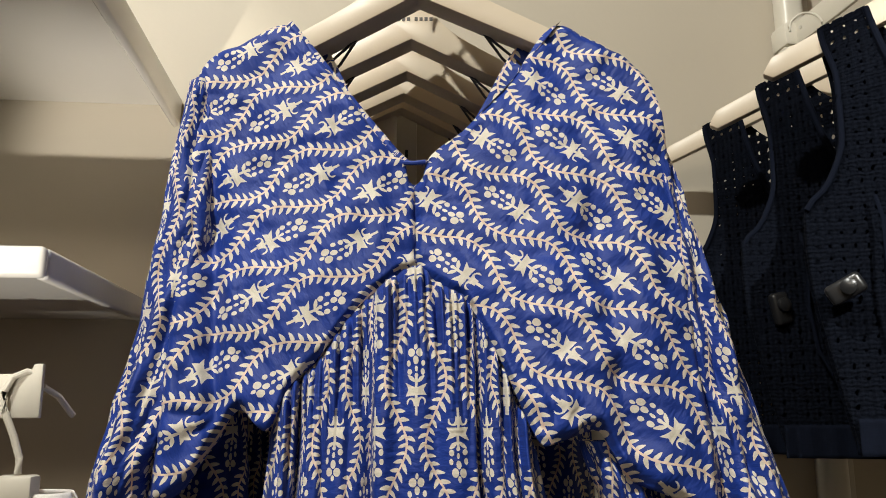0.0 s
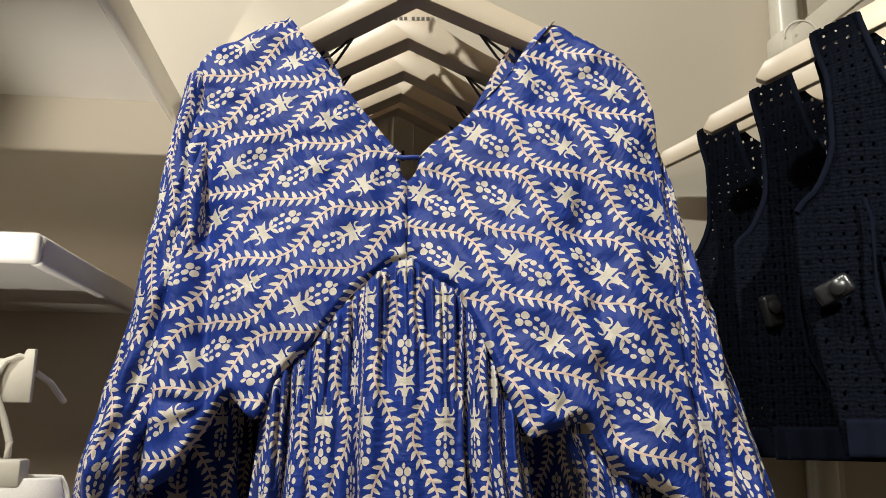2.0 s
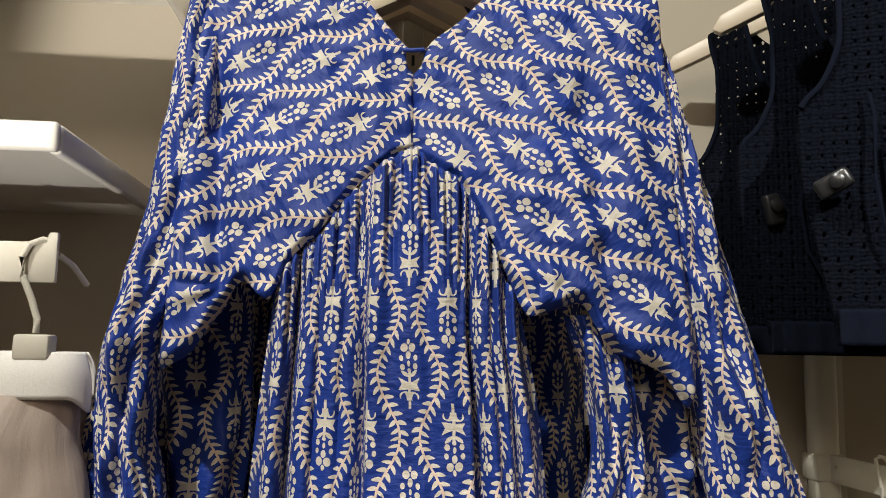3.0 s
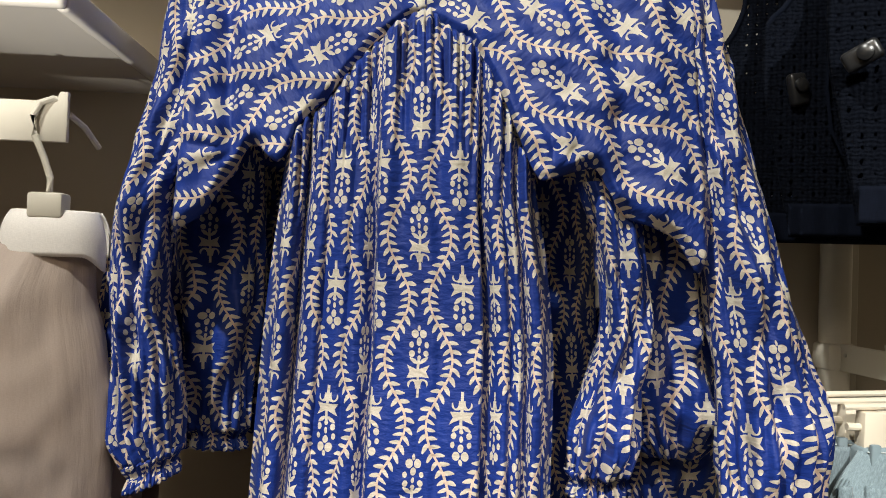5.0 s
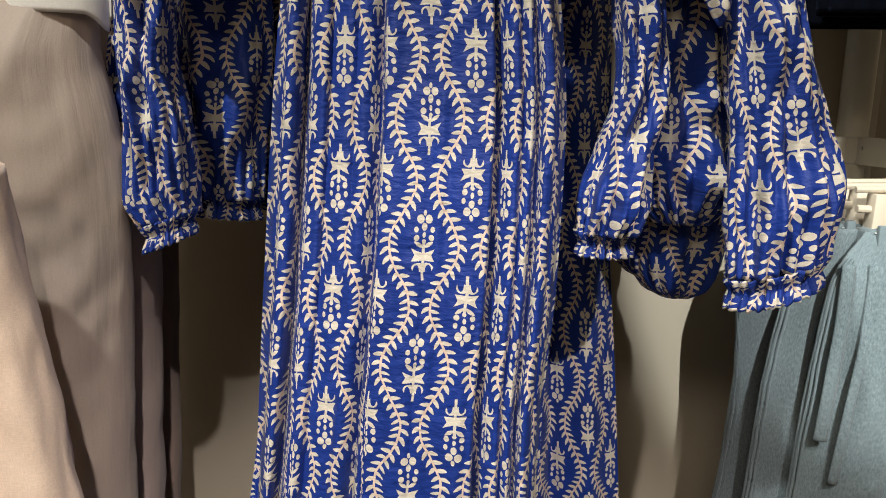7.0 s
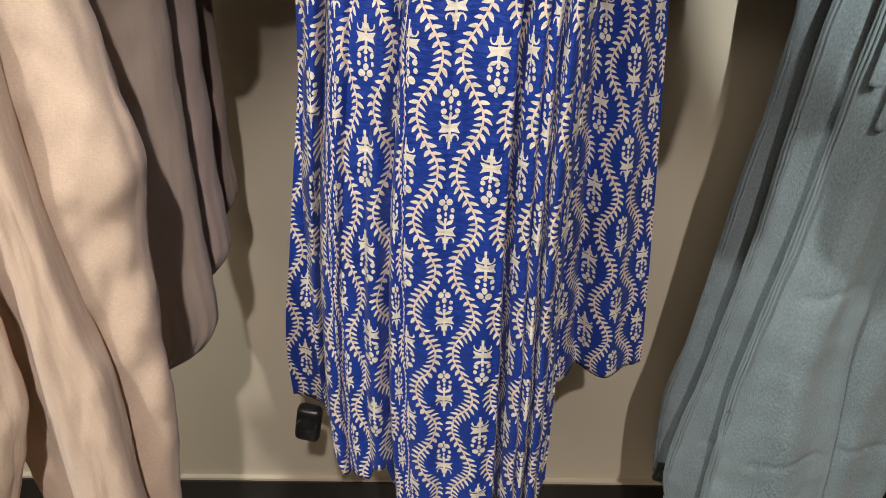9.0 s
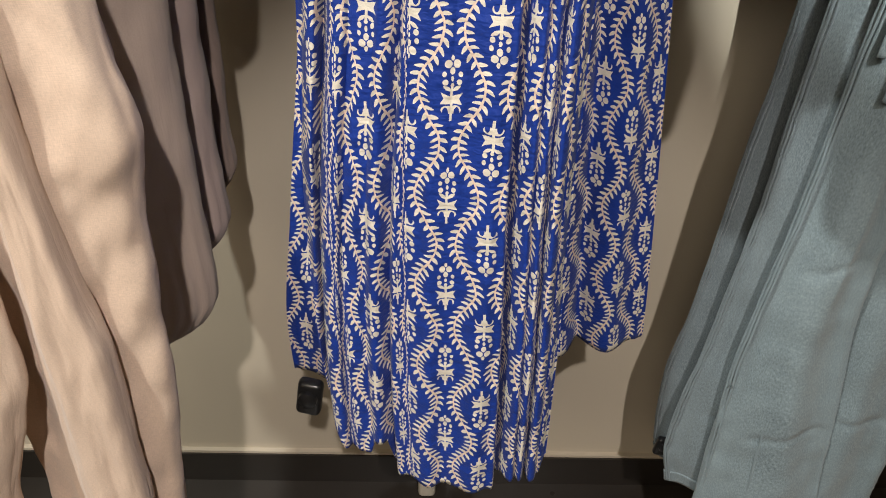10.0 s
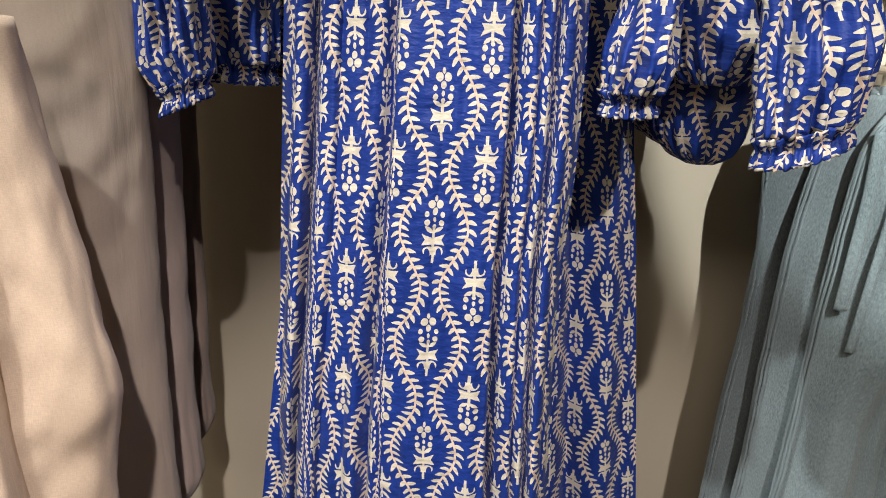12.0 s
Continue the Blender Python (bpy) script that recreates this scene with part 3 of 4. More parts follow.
def cuff(z, xl, xr, y, depth, slant, height=0.022, seed=0.0, lip=0.0015):
    """A gathered elastic cuff ring that continues a sleeve."""
    cx, hw = (xl + xr) / 2, (xr - xl) / 2

    def place(a, b):
        ang = 2 * math.pi * a
        c, s = math.cos(ang), math.sin(ang)
        ruffle = 0.0017 * math.sin(30 * ang + 2 * bumpy(c, s, seed, 2.0)) + 0.0013 * math.sin(47 * ang + seed)
        waist = -0.004 * math.exp(-(((b - 0.45) / 0.22) ** 2)) + lip * ramp(b, 0.6, 1.0) - 0.0035 * b
        x = cx - (hw + ruffle + waist) * c
        yy = y - (depth + ruffle + waist) * s
        return x, yy, z - height * b + slant * (x - cx) + 0.0007 * math.sin(23 * ang + seed), a * 0.30 + 0.1 * seed, z - 1.297 - height * b * 1.4

    return sheet(place, 220, 14)


def neck_band(points, width=0.008):
    """A narrow bound edge that follows the neckline."""
    def place(a, b):
        f = a * (len(points) - 1)
        i = min(len(points) - 2, int(f))
        p = Vector(points[i]).lerp(Vector(points[i + 1]), f - i)
        ang = 2 * math.pi * b
        return p.x + 0.0030 * math.cos(ang), front_y(p.x, p.y) + 0.0020 - 0.0026 * math.sin(ang), p.y + 0.0030 * math.cos(ang), a * 0.3, b * 0.012
    return sheet(place, 60, 8)


SLEEVE_LEFT = [(1.800, -0.141, -0.118, 0.872, 0.010), (1.777, -0.145, -0.115, 0.872, 0.014), (1.688, -0.154, -0.108, 0.862, 0.020), (1.561, -0.168, -0.108, 0.845, 0.026),
               (1.472, -0.184, -0.122, 0.836, 0.030), (1.400, -0.194, -0.146, 0.826, 0.034), (1.340, -0.192, -0.146, 0.822, 0.034), (1.285, -0.188, -0.134, 0.817, 0.034), (1.226, -0.186, -0.126, 0.813, 0.032), (1.197, -0.173, -0.124, 0.812, 0.028)]
SLEEVE_INNER = [(1.452, 0.215, 0.262, 0.765, 0.014), (1.400, 0.230, 0.272, 0.765, 0.024), (1.330, 0.238, 0.277, 0.765, 0.028), (1.275, 0.226, 0.272, 0.765, 0.030), (1.235, 0.212, 0.273, 0.765, 0.032), (1.205, 0.212, 0.261, 0.765, 0.026)]
SLEEVE_RIGHT = [(1.782, 0.286, 0.301, 0.812, 0.010), (1.690, 0.292, 0.318, 0.792, 0.020), (1.593, 0.298, 0.336, 0.775, 0.026), (1.516, 0.304, 0.350, 0.762, 0.030), (1.410, 0.316, 0.372, 0.746, 0.034),
                (1.310, 0.326, 0.396, 0.732, 0.036), (1.240, 0.328, 0.414, 0.722, 0.036), (1.188, 0.330, 0.407, 0.716, 0.034)]
POUF = [(1.450, 0.258, 0.318, 0.805, 0.014), (1.380, 0.268, 0.343, 0.806, 0.026), (1.308, 0.268, 0.352, 0.806, 0.034), (1.256, 0.270, 0.357, 0.806, 0.036), (1.230, 0.278, 0.354, 0.806, 0.030), (1.209, 0.296, 0.342, 0.806, 0.014)]
BULB = [(1.330, 0.300, 0.372, 0.862, 0.018), (1.253, 0.294, 0.379, 0.862, 0.030), (1.195, 0.287, 0.380, 0.862, 0.034), (1.162, 0.290, 0.378, 0.862, 0.032), (1.138, 0.304, 0.369, 0.862, 0.024), (1.126, 0.326, 0.352, 0.862, 0.008)]
DARK_LEFT = [(1.496, -0.159, -0.081, 0.905, 0.011), (1.447, -0.171, -0.076, 0.905, 0.021), (1.399, -0.166, -0.074, 0.905, 0.026), (1.283, -0.160, -0.077, 0.905, 0.029), (1.208, -0.154, -0.082, 0.905, 0.026)]
BACK_LEFT = [(1.600, -0.162, -0.118, 0.885, 0.012), (1.500, -0.180, -0.132, 0.872, 0.016), (1.403, -0.204, -0.152, 0.862, 0.020), (1.333, -0.215, -0.160, 0.860, 0.026), (1.280, -0.220, -0.168, 0.858, 0.028), (1.248, -0.224, -0.176, 0.858, 0.024)]


def front_dress():
    dress = thing("printed_dress", "blue maxi dress with cream leafy block print on a hanger", "dress", "printed dresses")
    part("bodice_left", bodice_half(-1), cloth, dress, "smooth blue printed yoke", 0.0009)
    part("bodice_right", bodice_half(1), cloth, dress, "smooth blue printed yoke", 0.0009)
    part("skirt", skirt_sheet(), cloth, dress, "gathered blue printed skirt", 0.0009)
    sl = part("sleeve", tube(SLEEVE_LEFT, 144, 110, 6, 0.16, 0.4, 0.26, 0.3, 0.01, rumple=1.7), cloth, dress, "full blue printed sleeve", 0.0009)
    part("cuff", cuff(1.200, -0.172, -0.125, 0.812, 0.028, 0.42, 0.024, 0.3), cloth, sl, "gathered elastic cuff", 0.0009)
    si = part("sleeve", tube(SLEEVE_INNER, 144, 90, 7, 0.22, 2.2, 0.24, 0.0, 0.02, rumple=2.6), cloth, dress, "crumpled blue printed sleeve", 0.0009)
    part("cuff", cuff(1.207, 0.211, 0.262, 0.765, 0.026, 0.02, 0.022, 1.3), cloth, si, "gathered elastic cuff", 0.0009)
    sr = part("sleeve", tube(SLEEVE_RIGHT, 144, 120, 7, 0.15, 1.1, 0.30, 0.30, 0.0, rumple=1.7), cloth, dress, "full blue printed sleeve", 0.0009)
    part("cuff", cuff(1.190, 0.330, 0.407, 0.716, 0.034, 0.36, 0.026, 2.1), cloth, sr, "gathered elastic cuff", 0.0009)
    part("sleeve", tube(POUF, 144, 90, 6, 0.20, 3.0, 0.28, 0.0, 0.03, rumple=2.8), cloth, dress, "puffed blue printed sleeve end", 0.0009)
    vee = curve([(-0.046, 1.858), (-0.017, 1.821), (0.028, 1.758), (0.079, 1.692), (0.124, 1.736), (0.167, 1.782), (0.216, 1.843)])

    def behind(a, b):
        x = -0.046 + 0.262 * a
        rise = 0.036 * math.exp(-(((abs(x - 0.085) - 0.096) / 0.034) ** 2))
        zt = vee(x) + rise
        z = zt - 0.06 * (1 - b)
        return x, front_y(x, z) + 0.034, z, x, z
    part("back_neck", sheet(behind, 80, 16), cloth, dress, "inside of the back neckline", 0.0009)
    nl = [(-0.046, 1.860), (-0.017, 1.821), (0.028, 1.758), (0.060, 1.716), (0.071, 1.704)]
    nr = [(0.216, 1.845), (0.167, 1.782), (0.124, 1.736), (0.092, 1.707), (0.086, 1.703)]
    for pts in (nl, nr):
        part("neck_band", neck_band(pts), cloth, dress, "narrow bound neckline edge")
    part("neck_tie", rod([(0.068, front_y(0.068, 1.706) - 0.004, 1.704), (0.076, front_y(0.076, 1.706) - 0.005, 1.703), (0.088, front_y(0.088, 1.706) - 0.004, 1.704)], 0.0022, 8), plain_blue, dress, "thin tie across the keyhole")
    return dress


front_dress()


def back_panel(seed):
    """The hidden, simpler body of a dress farther along the arm, seen beside the first."""
    left = curve([(0.50, -0.112), (0.62, -0.116), (0.78, -0.100), (1.03, -0.072), (1.30, -0.050), (1.50, -0.060)])
    right = curve([(0.50, 0.352), (0.55, 0.348), (0.76, 0.327), (0.96, 0.306), (1.15, 0.287), (1.30, 0.282), (1.50, 0.270)])

    def place(a, b):
        zb = 0.545 + 0.004 * math.sin(9 * a + seed)
        z = 1.50 + (zb - 1.50) * b
        x = left(z) + (right(z) - left(z)) * a
        y = 0.832 + 0.17 * (x + 0.1) * ramp(1.6 - z, 0.0, 0.5) + 0.075 * ramp(z, 1.05, 1.40)
        y += 0.012 * math.sin(2 * math.pi * (6.3 * a + 0.2 * bumpy(a * 4, seed, z * 2, 1.0)) + seed) * (0.5 + 0.5 * b)
        y += 0.012 * math.exp(-(((a - 0.80) / 0.02) ** 2)) + 0.012 * ramp(abs(a - 0.5), 0.47, 0.5)
        return x, y, z, a * 0.50 + 0.013, z - 1.281
    return sheet(place, 200, 120)


def back_yoke():
    top = curve([(-0.135, 1.770), (-0.120, 1.805), (-0.046, 1.845), (0.020, 1.745), (0.085, 1.660), (0.150, 1.745), (0.216, 1.845), (0.290, 1.805), (0.305, 1.770)])

    def place(a, b):
        x = -0.135 + 0.44 * a
        z = 1.47 + (top(x) - 1.47) * b
        return x, 0.945 - 0.05 * (x - 0.08) + 0.006 * bumpy(x, 2, z, 14), z, x * 0.5 + z * 0.8, z * 0.5 - x * 0.8
    return sheet(place, 80, 60)


def back_dress():
    dress = thing("printed_dress", "blue printed maxi dress hanging behind another on the arm", "dress", "printed dresses")
    part("bodice", back_yoke(), cloth, dress, "blue printed yoke", 0.0009)
    part("skirt", back_panel(0.7), cloth, dress, "blue printed skirt", 0.0009)
    s1 = part("sleeve", tube(DARK_LEFT, 120, 80, 6, 0.2, 1.9, 0.26, 0.0, 0.015, rumple=2.0), cloth, dress, "blue printed sleeve in shade", 0.0009)
    part("cuff", cuff(1.212, -0.154, -0.082, 0.905, 0.026, -0.05, 0.024, 1.0), cloth, s1, "gathered elastic cuff", 0.0009)
    s2 = part("sleeve", tube(BACK_LEFT, 100, 60, 5, 0.14, 0.9, 0.2, 0.0, 0.05, rumple=1.6), cloth, dress, "blue printed sleeve in shade", 0.0009)
    part("cuff", cuff(1.250, -0.224, -0.176, 0.858, 0.024, -0.2, 0.024, 0.6), cloth, s2, "gathered elastic cuff", 0.0009)
    part("sleeve", tube(BULB, 120, 60, 5, 0.12, 2.3, 0.30, 0.0, 0.07, rumple=1.5), cloth, dress, "puffed blue printed sleeve end in shade", 0.0009)
    return dress


second = back_dress()
for dy, dx in ((0.085, 0.004), (0.150, 0.006), (0.205, 0.008)):
    copy_thing(second, Matrix.Translation((dx, dy, 0.0)))

for i, (y, yaw) in enumerate(((0.852, -11.3), (0.950, -6.0), (1.038, -4.0), (1.108, -3.0), (1.160, -2.0))):
    hg = wood_hanger("dress_hanger", "cream painted flat wooden hanger holding a dress", "dress hangers", mark=(i == 1))
    hg.matrix_world = pose(0.084, y, 1.887, 0, 0, yaw)
    # hanging loops of the dress, drawn up to the hanger
    for sx in (-1, 1):
        lp = thing("hanging_loop", "thin black ribbon loop over a hanger", "ribbon loop", "hanging loops")
        lp.matrix_world = pose(0.084, y, 1.893, 0, 0, yaw)
        part("ribbon", rod([(sx * 0.116, 0.004, -0.090), (sx * 0.092, 0.010, -0.062), (sx * 0.060, 0.012, -0.032), (sx * 0.062, 0.014, -0.030), (sx * 0.084, 0.018, -0.062), (sx * 0.110, 0.014, -0.092)], 0.0015, 6), binding, lp)


def security_tag(name, label, at, turn, size=1.0):
    tag = thing(name, label, "security tag", "security tags")
    tag.matrix_world = pose(*at, *turn) @ Matrix.Scale(size, 4)
    shell = box(0.022, 0.013, 0.038, (0, 0, 0), 0.005, 3)
    part("shell", shell, black_plastic, tag)
    part("dome", rod([(0, -0.0065, 0.004), (0, -0.0105, 0.004), (0, -0.0125, 0.004)], 0.0085, 16, [1, 0.95, 0.5]), black_plastic, tag, "round raised lock")
    return tag


security_tag("security_tag", "black plastic security tag on a dress hem", (-0.092, 0.818, 0.528), (0, 8, -8), 1.45)


# ---- pale garments under the shelf ----
def rail_hook(parent, x, y, z_neck, z_rail):
    """A bent wire hook that lies over the rail."""
    h = z_rail - z_neck
    pts = [(x, y, z_neck), (x, y, z_neck + 0.16 * h), (x - 0.006, y, z_neck + 0.38 * h), (x - 0.014, y - 0.001, z_neck + 0.62 * h), (x - 0.016, y - 0.002, z_neck + 0.84 * h),
           (x - 0.011, y, z_neck + 0.99 * h), (x - 0.002, y + 0.004, z_neck + 1.05 * h), (x + 0.007, y + 0.008, z_neck + 1.02 * h)]
    return part("hook", rod(pts, 0.0030, 10), steel_white, parent, "white plastic-coated hook")


def shirt(name, label, xr, y, z_top, z_hem, material, shift=0.0, collar=None):
    ob = thing(name, label, "shirt", "pale garments")
    rows = [(z_top, -0.275 + shift, -0.225 + xr, y, 0.020), (z_top - 0.032, -0.31 + shift, -0.210 + xr, y, 0.032), (z_top - 0.07, -0.34 + shift, -0.206 + xr, y, 0.040), (z_top - 0.13, -0.35 + shift, -0.193 + xr, y, 0.044), (z_top - 0.20, -0.35 + shift, -0.187 + xr, y, 0.046),
            (z_top - 0.35, -0.35 + shift, -0.190 + xr, y, 0.048), (z_top - 0.55, -0.34 + shift, -0.190 + xr, y, 0.046), (z_hem + 0.07, -0.33 + shift, -0.187 + xr, y, 0.044), (z_hem + 0.03, -0.33 + shift, -0.206 + xr, y, 0.040), (z_hem, -0.32 + shift, -0.248 + xr, y, 0.030)]
    sleeve = [(z_top - 0.085, -0.245 + xr, -0.205 + xr, y + 0.026, 0.014), (z_top - 0.16, -0.255 + xr, -0.200 + xr, y + 0.026, 0.024), (z_top - 0.34, -0.258 + xr, -0.202 + xr, y + 0.026, 0.026), (z_top - 0.55, -0.254 + xr, -0.206 + xr, y + 0.024, 0.024)]
    arm = part("sleeve", tube(sleeve, 64, 80, 3, 0.14, y * 5, 0.3, rumple=0.5), material, ob, "long loose sleeve", 0.0010)
    end = [(z_top - 0.62, -0.250 + xr, -0.210 + xr, y + 0.024, 0.020), (z_top - 0.552, -0.253 + xr, -0.206 + xr, y + 0.024, 0.022)]
    part("cuff", tube(end, 48, 8, 2, 0.05, 1.0, 0.25, rumple=0.2), material, arm, "buttoned cuff", 0.0014)
    part("body", tube(rows, 128, 110, 4, 0.07, y * 9, 1.1, rumple=0.5), material, ob, "", 0.0010)
    if collar is not None:
        def place(a, b):
            ang = math.pi * 0.97 - 2 * math.pi * 0.95 * a
            c, s = math.cos(ang), math.sin(ang)
            spread = 0.031 + 0.008 * b + 0.003 * math.sin(math.pi * b)
            x = -0.243 + shift - (spread + 0.006) * c
            yy = y - (spread - 0.006) * s
            drop = 0.040 + 0.012 * (1 - ramp(a, 0.0, 0.12))
            return x, yy - 0.002 * math.sin(3 * ang), z_top + 0.010 - drop * b + 0.004 * math.sin(math.pi * b), a * 0.4, b * 0.05
        part("collar", sheet(place, 80, 12), collar, ob, "turned-down soft collar", 0.0016)
    return ob


shirt("shirt", "white satin shirt, shade put into its body colour, with a white turned-down collar on a hanger", 0.0, 0.818, 1.402, 0.622, shaded_white_satin, 0.0, white_shirt)
shirt("shirt", "mauve-grey cotton shirt hanging behind another on the rail", 0.001, 0.905, 1.375, 0.672, lilac_linen)
shirt("shirt", "taupe cotton shirt hanging close to the wall", -0.008, 1.005, 1.375, 0.690, taupe_cloth)


def shirt_hanger():
    hg = thing("shirt_hanger", "white plastic hanger with a coated hook on the rail", "clothes hanger")
    part("neck_block", box(0.030, 0.022, 0.022, (-0.243, 0.800, 1.416), 0.003, 2), steel_white, hg)
    part("bow", prism([(-0.33, 1.350), (-0.243, 1.392), (-0.205, 1.372), (-0.205, 1.386), (-0.243, 1.410), (-0.33, 1.366)], 0.010, 0.001), steel_white, hg).location = (0, 0.812, 0)
    rail_hook(hg, -0.243, 0.800, 1.428, 1.506)
    return hg


shirt_hanger()


def leg_tube(rows, seed, along=170):
    """A trouser leg pressed flat: broad front and back, tight edges, few soft wrinkles."""
    rows = sorted(rows)
    fl, fr, fy, fd = (curve([(r[0], r[i]) for r in rows]) for i in (1, 2, 3, 4))
    z0, z1 = rows[0][0], rows[-1][0]

    def place(a, b):
        z = z1 + (z0 - z1) * b
        ang = 2 * math.pi * a
        c, s = math.cos(ang), math.sin(ang)
        cx, hw = (fl(z) + fr(z)) / 2, (fr(z) - fl(z)) / 2
        x = cx - hw * math.copysign(abs(c) ** 0.8, c)
        w = (x - cx) / hw
        d = 1.0 + 0.65 * math.sin(4.2 * w + seed + 1.2 * z) + 0.6 * bumpy(w * 1.3, seed, z * 2.2, 1.0)
        d += 0.34 * math.exp(-(((w + 0.35 + 0.5 * bumpy(seed, 0.4, z * 2, 1.0)) / 0.22) ** 2)) * ramp(z, 0.55, 1.0)
        y = fy(z) - fd(z) * s * d
        # creases across the knee and below
        for zc, tilt, deep in ((0.66, 0.10, 0.003), (0.345, 0.06, 0.0035), (0.90, -0.12, 0.002)):
            y += deep * math.exp(-(((z - zc - tilt * (x - cx) - 0.010 * math.sin(2.6 * w + seed)) / 0.007) ** 2)) * ramp(0.9 - abs(w - 0.2), 0.0, 0.5)
        y -= 0.009 * (0.5 - abs(bumpy(w * 2.0 + z * 1.3, seed + 2, z * 2.4, 1.0))) * ramp(1 - abs(w), 0.0, 0.3) * math.copysign(1, s)
        y += 0.0022 * bumpy(x * 20, seed, z * 26, 1.0) + 0.004 * bumpy(x * 7, seed + 4, z * 9, 1.0)
        return x, y, z, a * 0.46, z - 1.297

    return sheet(place, 160, along)


def trousers(name, label, legs, material, group):
    ob = thing(name, label, "trousers", group)
    for rows, seed in legs:
        part("leg", tube(rows, 160, 150, 5, 0.20, seed, 0.40, rumple=0.75), material, ob, "", 0.0014)
    return ob


cream = trousers("linen_trousers", "cream linen trousers hanging in soft folds from the rail", [
    ([(1.255, -0.34, -0.225, 0.665, 0.040), (1.12, -0.34, -0.200, 0.660, 0.045), (1.03, -0.34, -0.177, 0.652, 0.046), (0.98, -0.34, -0.170, 0.650, 0.046), (0.93, -0.34, -0.177, 0.648, 0.045), (0.78, -0.335, -0.180, 0.645, 0.042), (0.55, -0.33, -0.199, 0.645, 0.038), (0.20, -0.32, -0.215, 0.645, 0.034)], 0.2),
    ([(1.255, -0.36, -0.262, 0.612, 0.024), (1.10, -0.325, -0.238, 0.604, 0.022), (1.044, -0.298, -0.235, 0.600, 0.020), (0.98, -0.264, -0.233, 0.598, 0.018), (0.92, -0.265, -0.228, 0.597, 0.019), (0.86, -0.267, -0.221, 0.597, 0.020), (0.80, -0.269, -0.211, 0.597, 0.021), (0.60, -0.274, -0.211, 0.598, 0.021), (0.20, -0.285, -0.215, 0.600, 0.021)], 1.7),
    ([(1.255, -0.44, -0.300, 0.586, 0.020), (1.00, -0.42, -0.287, 0.572, 0.020), (0.87, -0.40, -0.275, 0.570, 0.020), (0.80, -0.40, -0.277, 0.570, 0.020), (0.736, -0.40, -0.290, 0.570, 0.020), (0.63, -0.41, -0.322, 0.570, 0.020), (0.20, -0.42, -0.332, 0.572, 0.020)], 2.9),
], cream_linen, "pale garments")


def clip_hanger(name, label, x0, x1, y, z, group, hook_to, along_y=False):
    """A bar hanger with two spring clips, hooked to an arm."""
    hg = thing(name, label, "clip hanger", group)
    part("bar", rod([(x0, y, z), (x1, y, z)], 0.0045, 10), clip_cream, hg)
    part("top_bar", rod([(x0 - 0.004, y, z + 0.022), ((x0 + x1) / 2, y, z + 0.026), (x1 + 0.004, y, z + 0.022)], 0.0038, 8), clip_cream, hg)
    for x in (x0 + 0.028, x1 - 0.028):
        cl = part("clip", prism([(x - 0.014, z - 0.044), (x + 0.014, z - 0.044), (x + 0.0125, z + 0.018), (x - 0.0125, z + 0.018)], 0.020, 0.002), clip_cream, hg, "cream plastic clip")
        cl.location = (0, y, 0)
    cx = (x0 + x1) / 2
    part("hook", rod([(cx, y, z + 0.022), (cx, y, z + 0.05)] + [(cx + 0.012 * math.sin(a), y, hook_to + 0.004 - 0.012 + 0.014 * math.cos(a)) for a in (-0.6, -0.2, 0.3, 0.9, 1.5)], 0.0022, 8), steel_white, hg, "white wire hook")
    return hg


part("waistband", box(0.17, 0.060, 0.040, (-0.340, 0.640, 1.243), 0.008, 3), cream_linen, cream, "flat cream waistband")
rail_clip = clip_hanger("clip_hanger", "cream clip hanger holding linen trousers on the rail", -0.46, -0.28, 0.64, 1.275, "clip hangers", 1.36)
part("hook_arm", rod([(-0.37, 0.64, 1.350), (-0.37, 0.70, 1.430), (-0.37, 0.785, 1.470), (-0.37, 0.795, 1.505), (-0.37, 0.806, 1.5105), (-0.37, 0.816, 1.500)], 0.0024, 8), steel_white, rail_clip, "long white wire hook")

# ---- navy vests ----


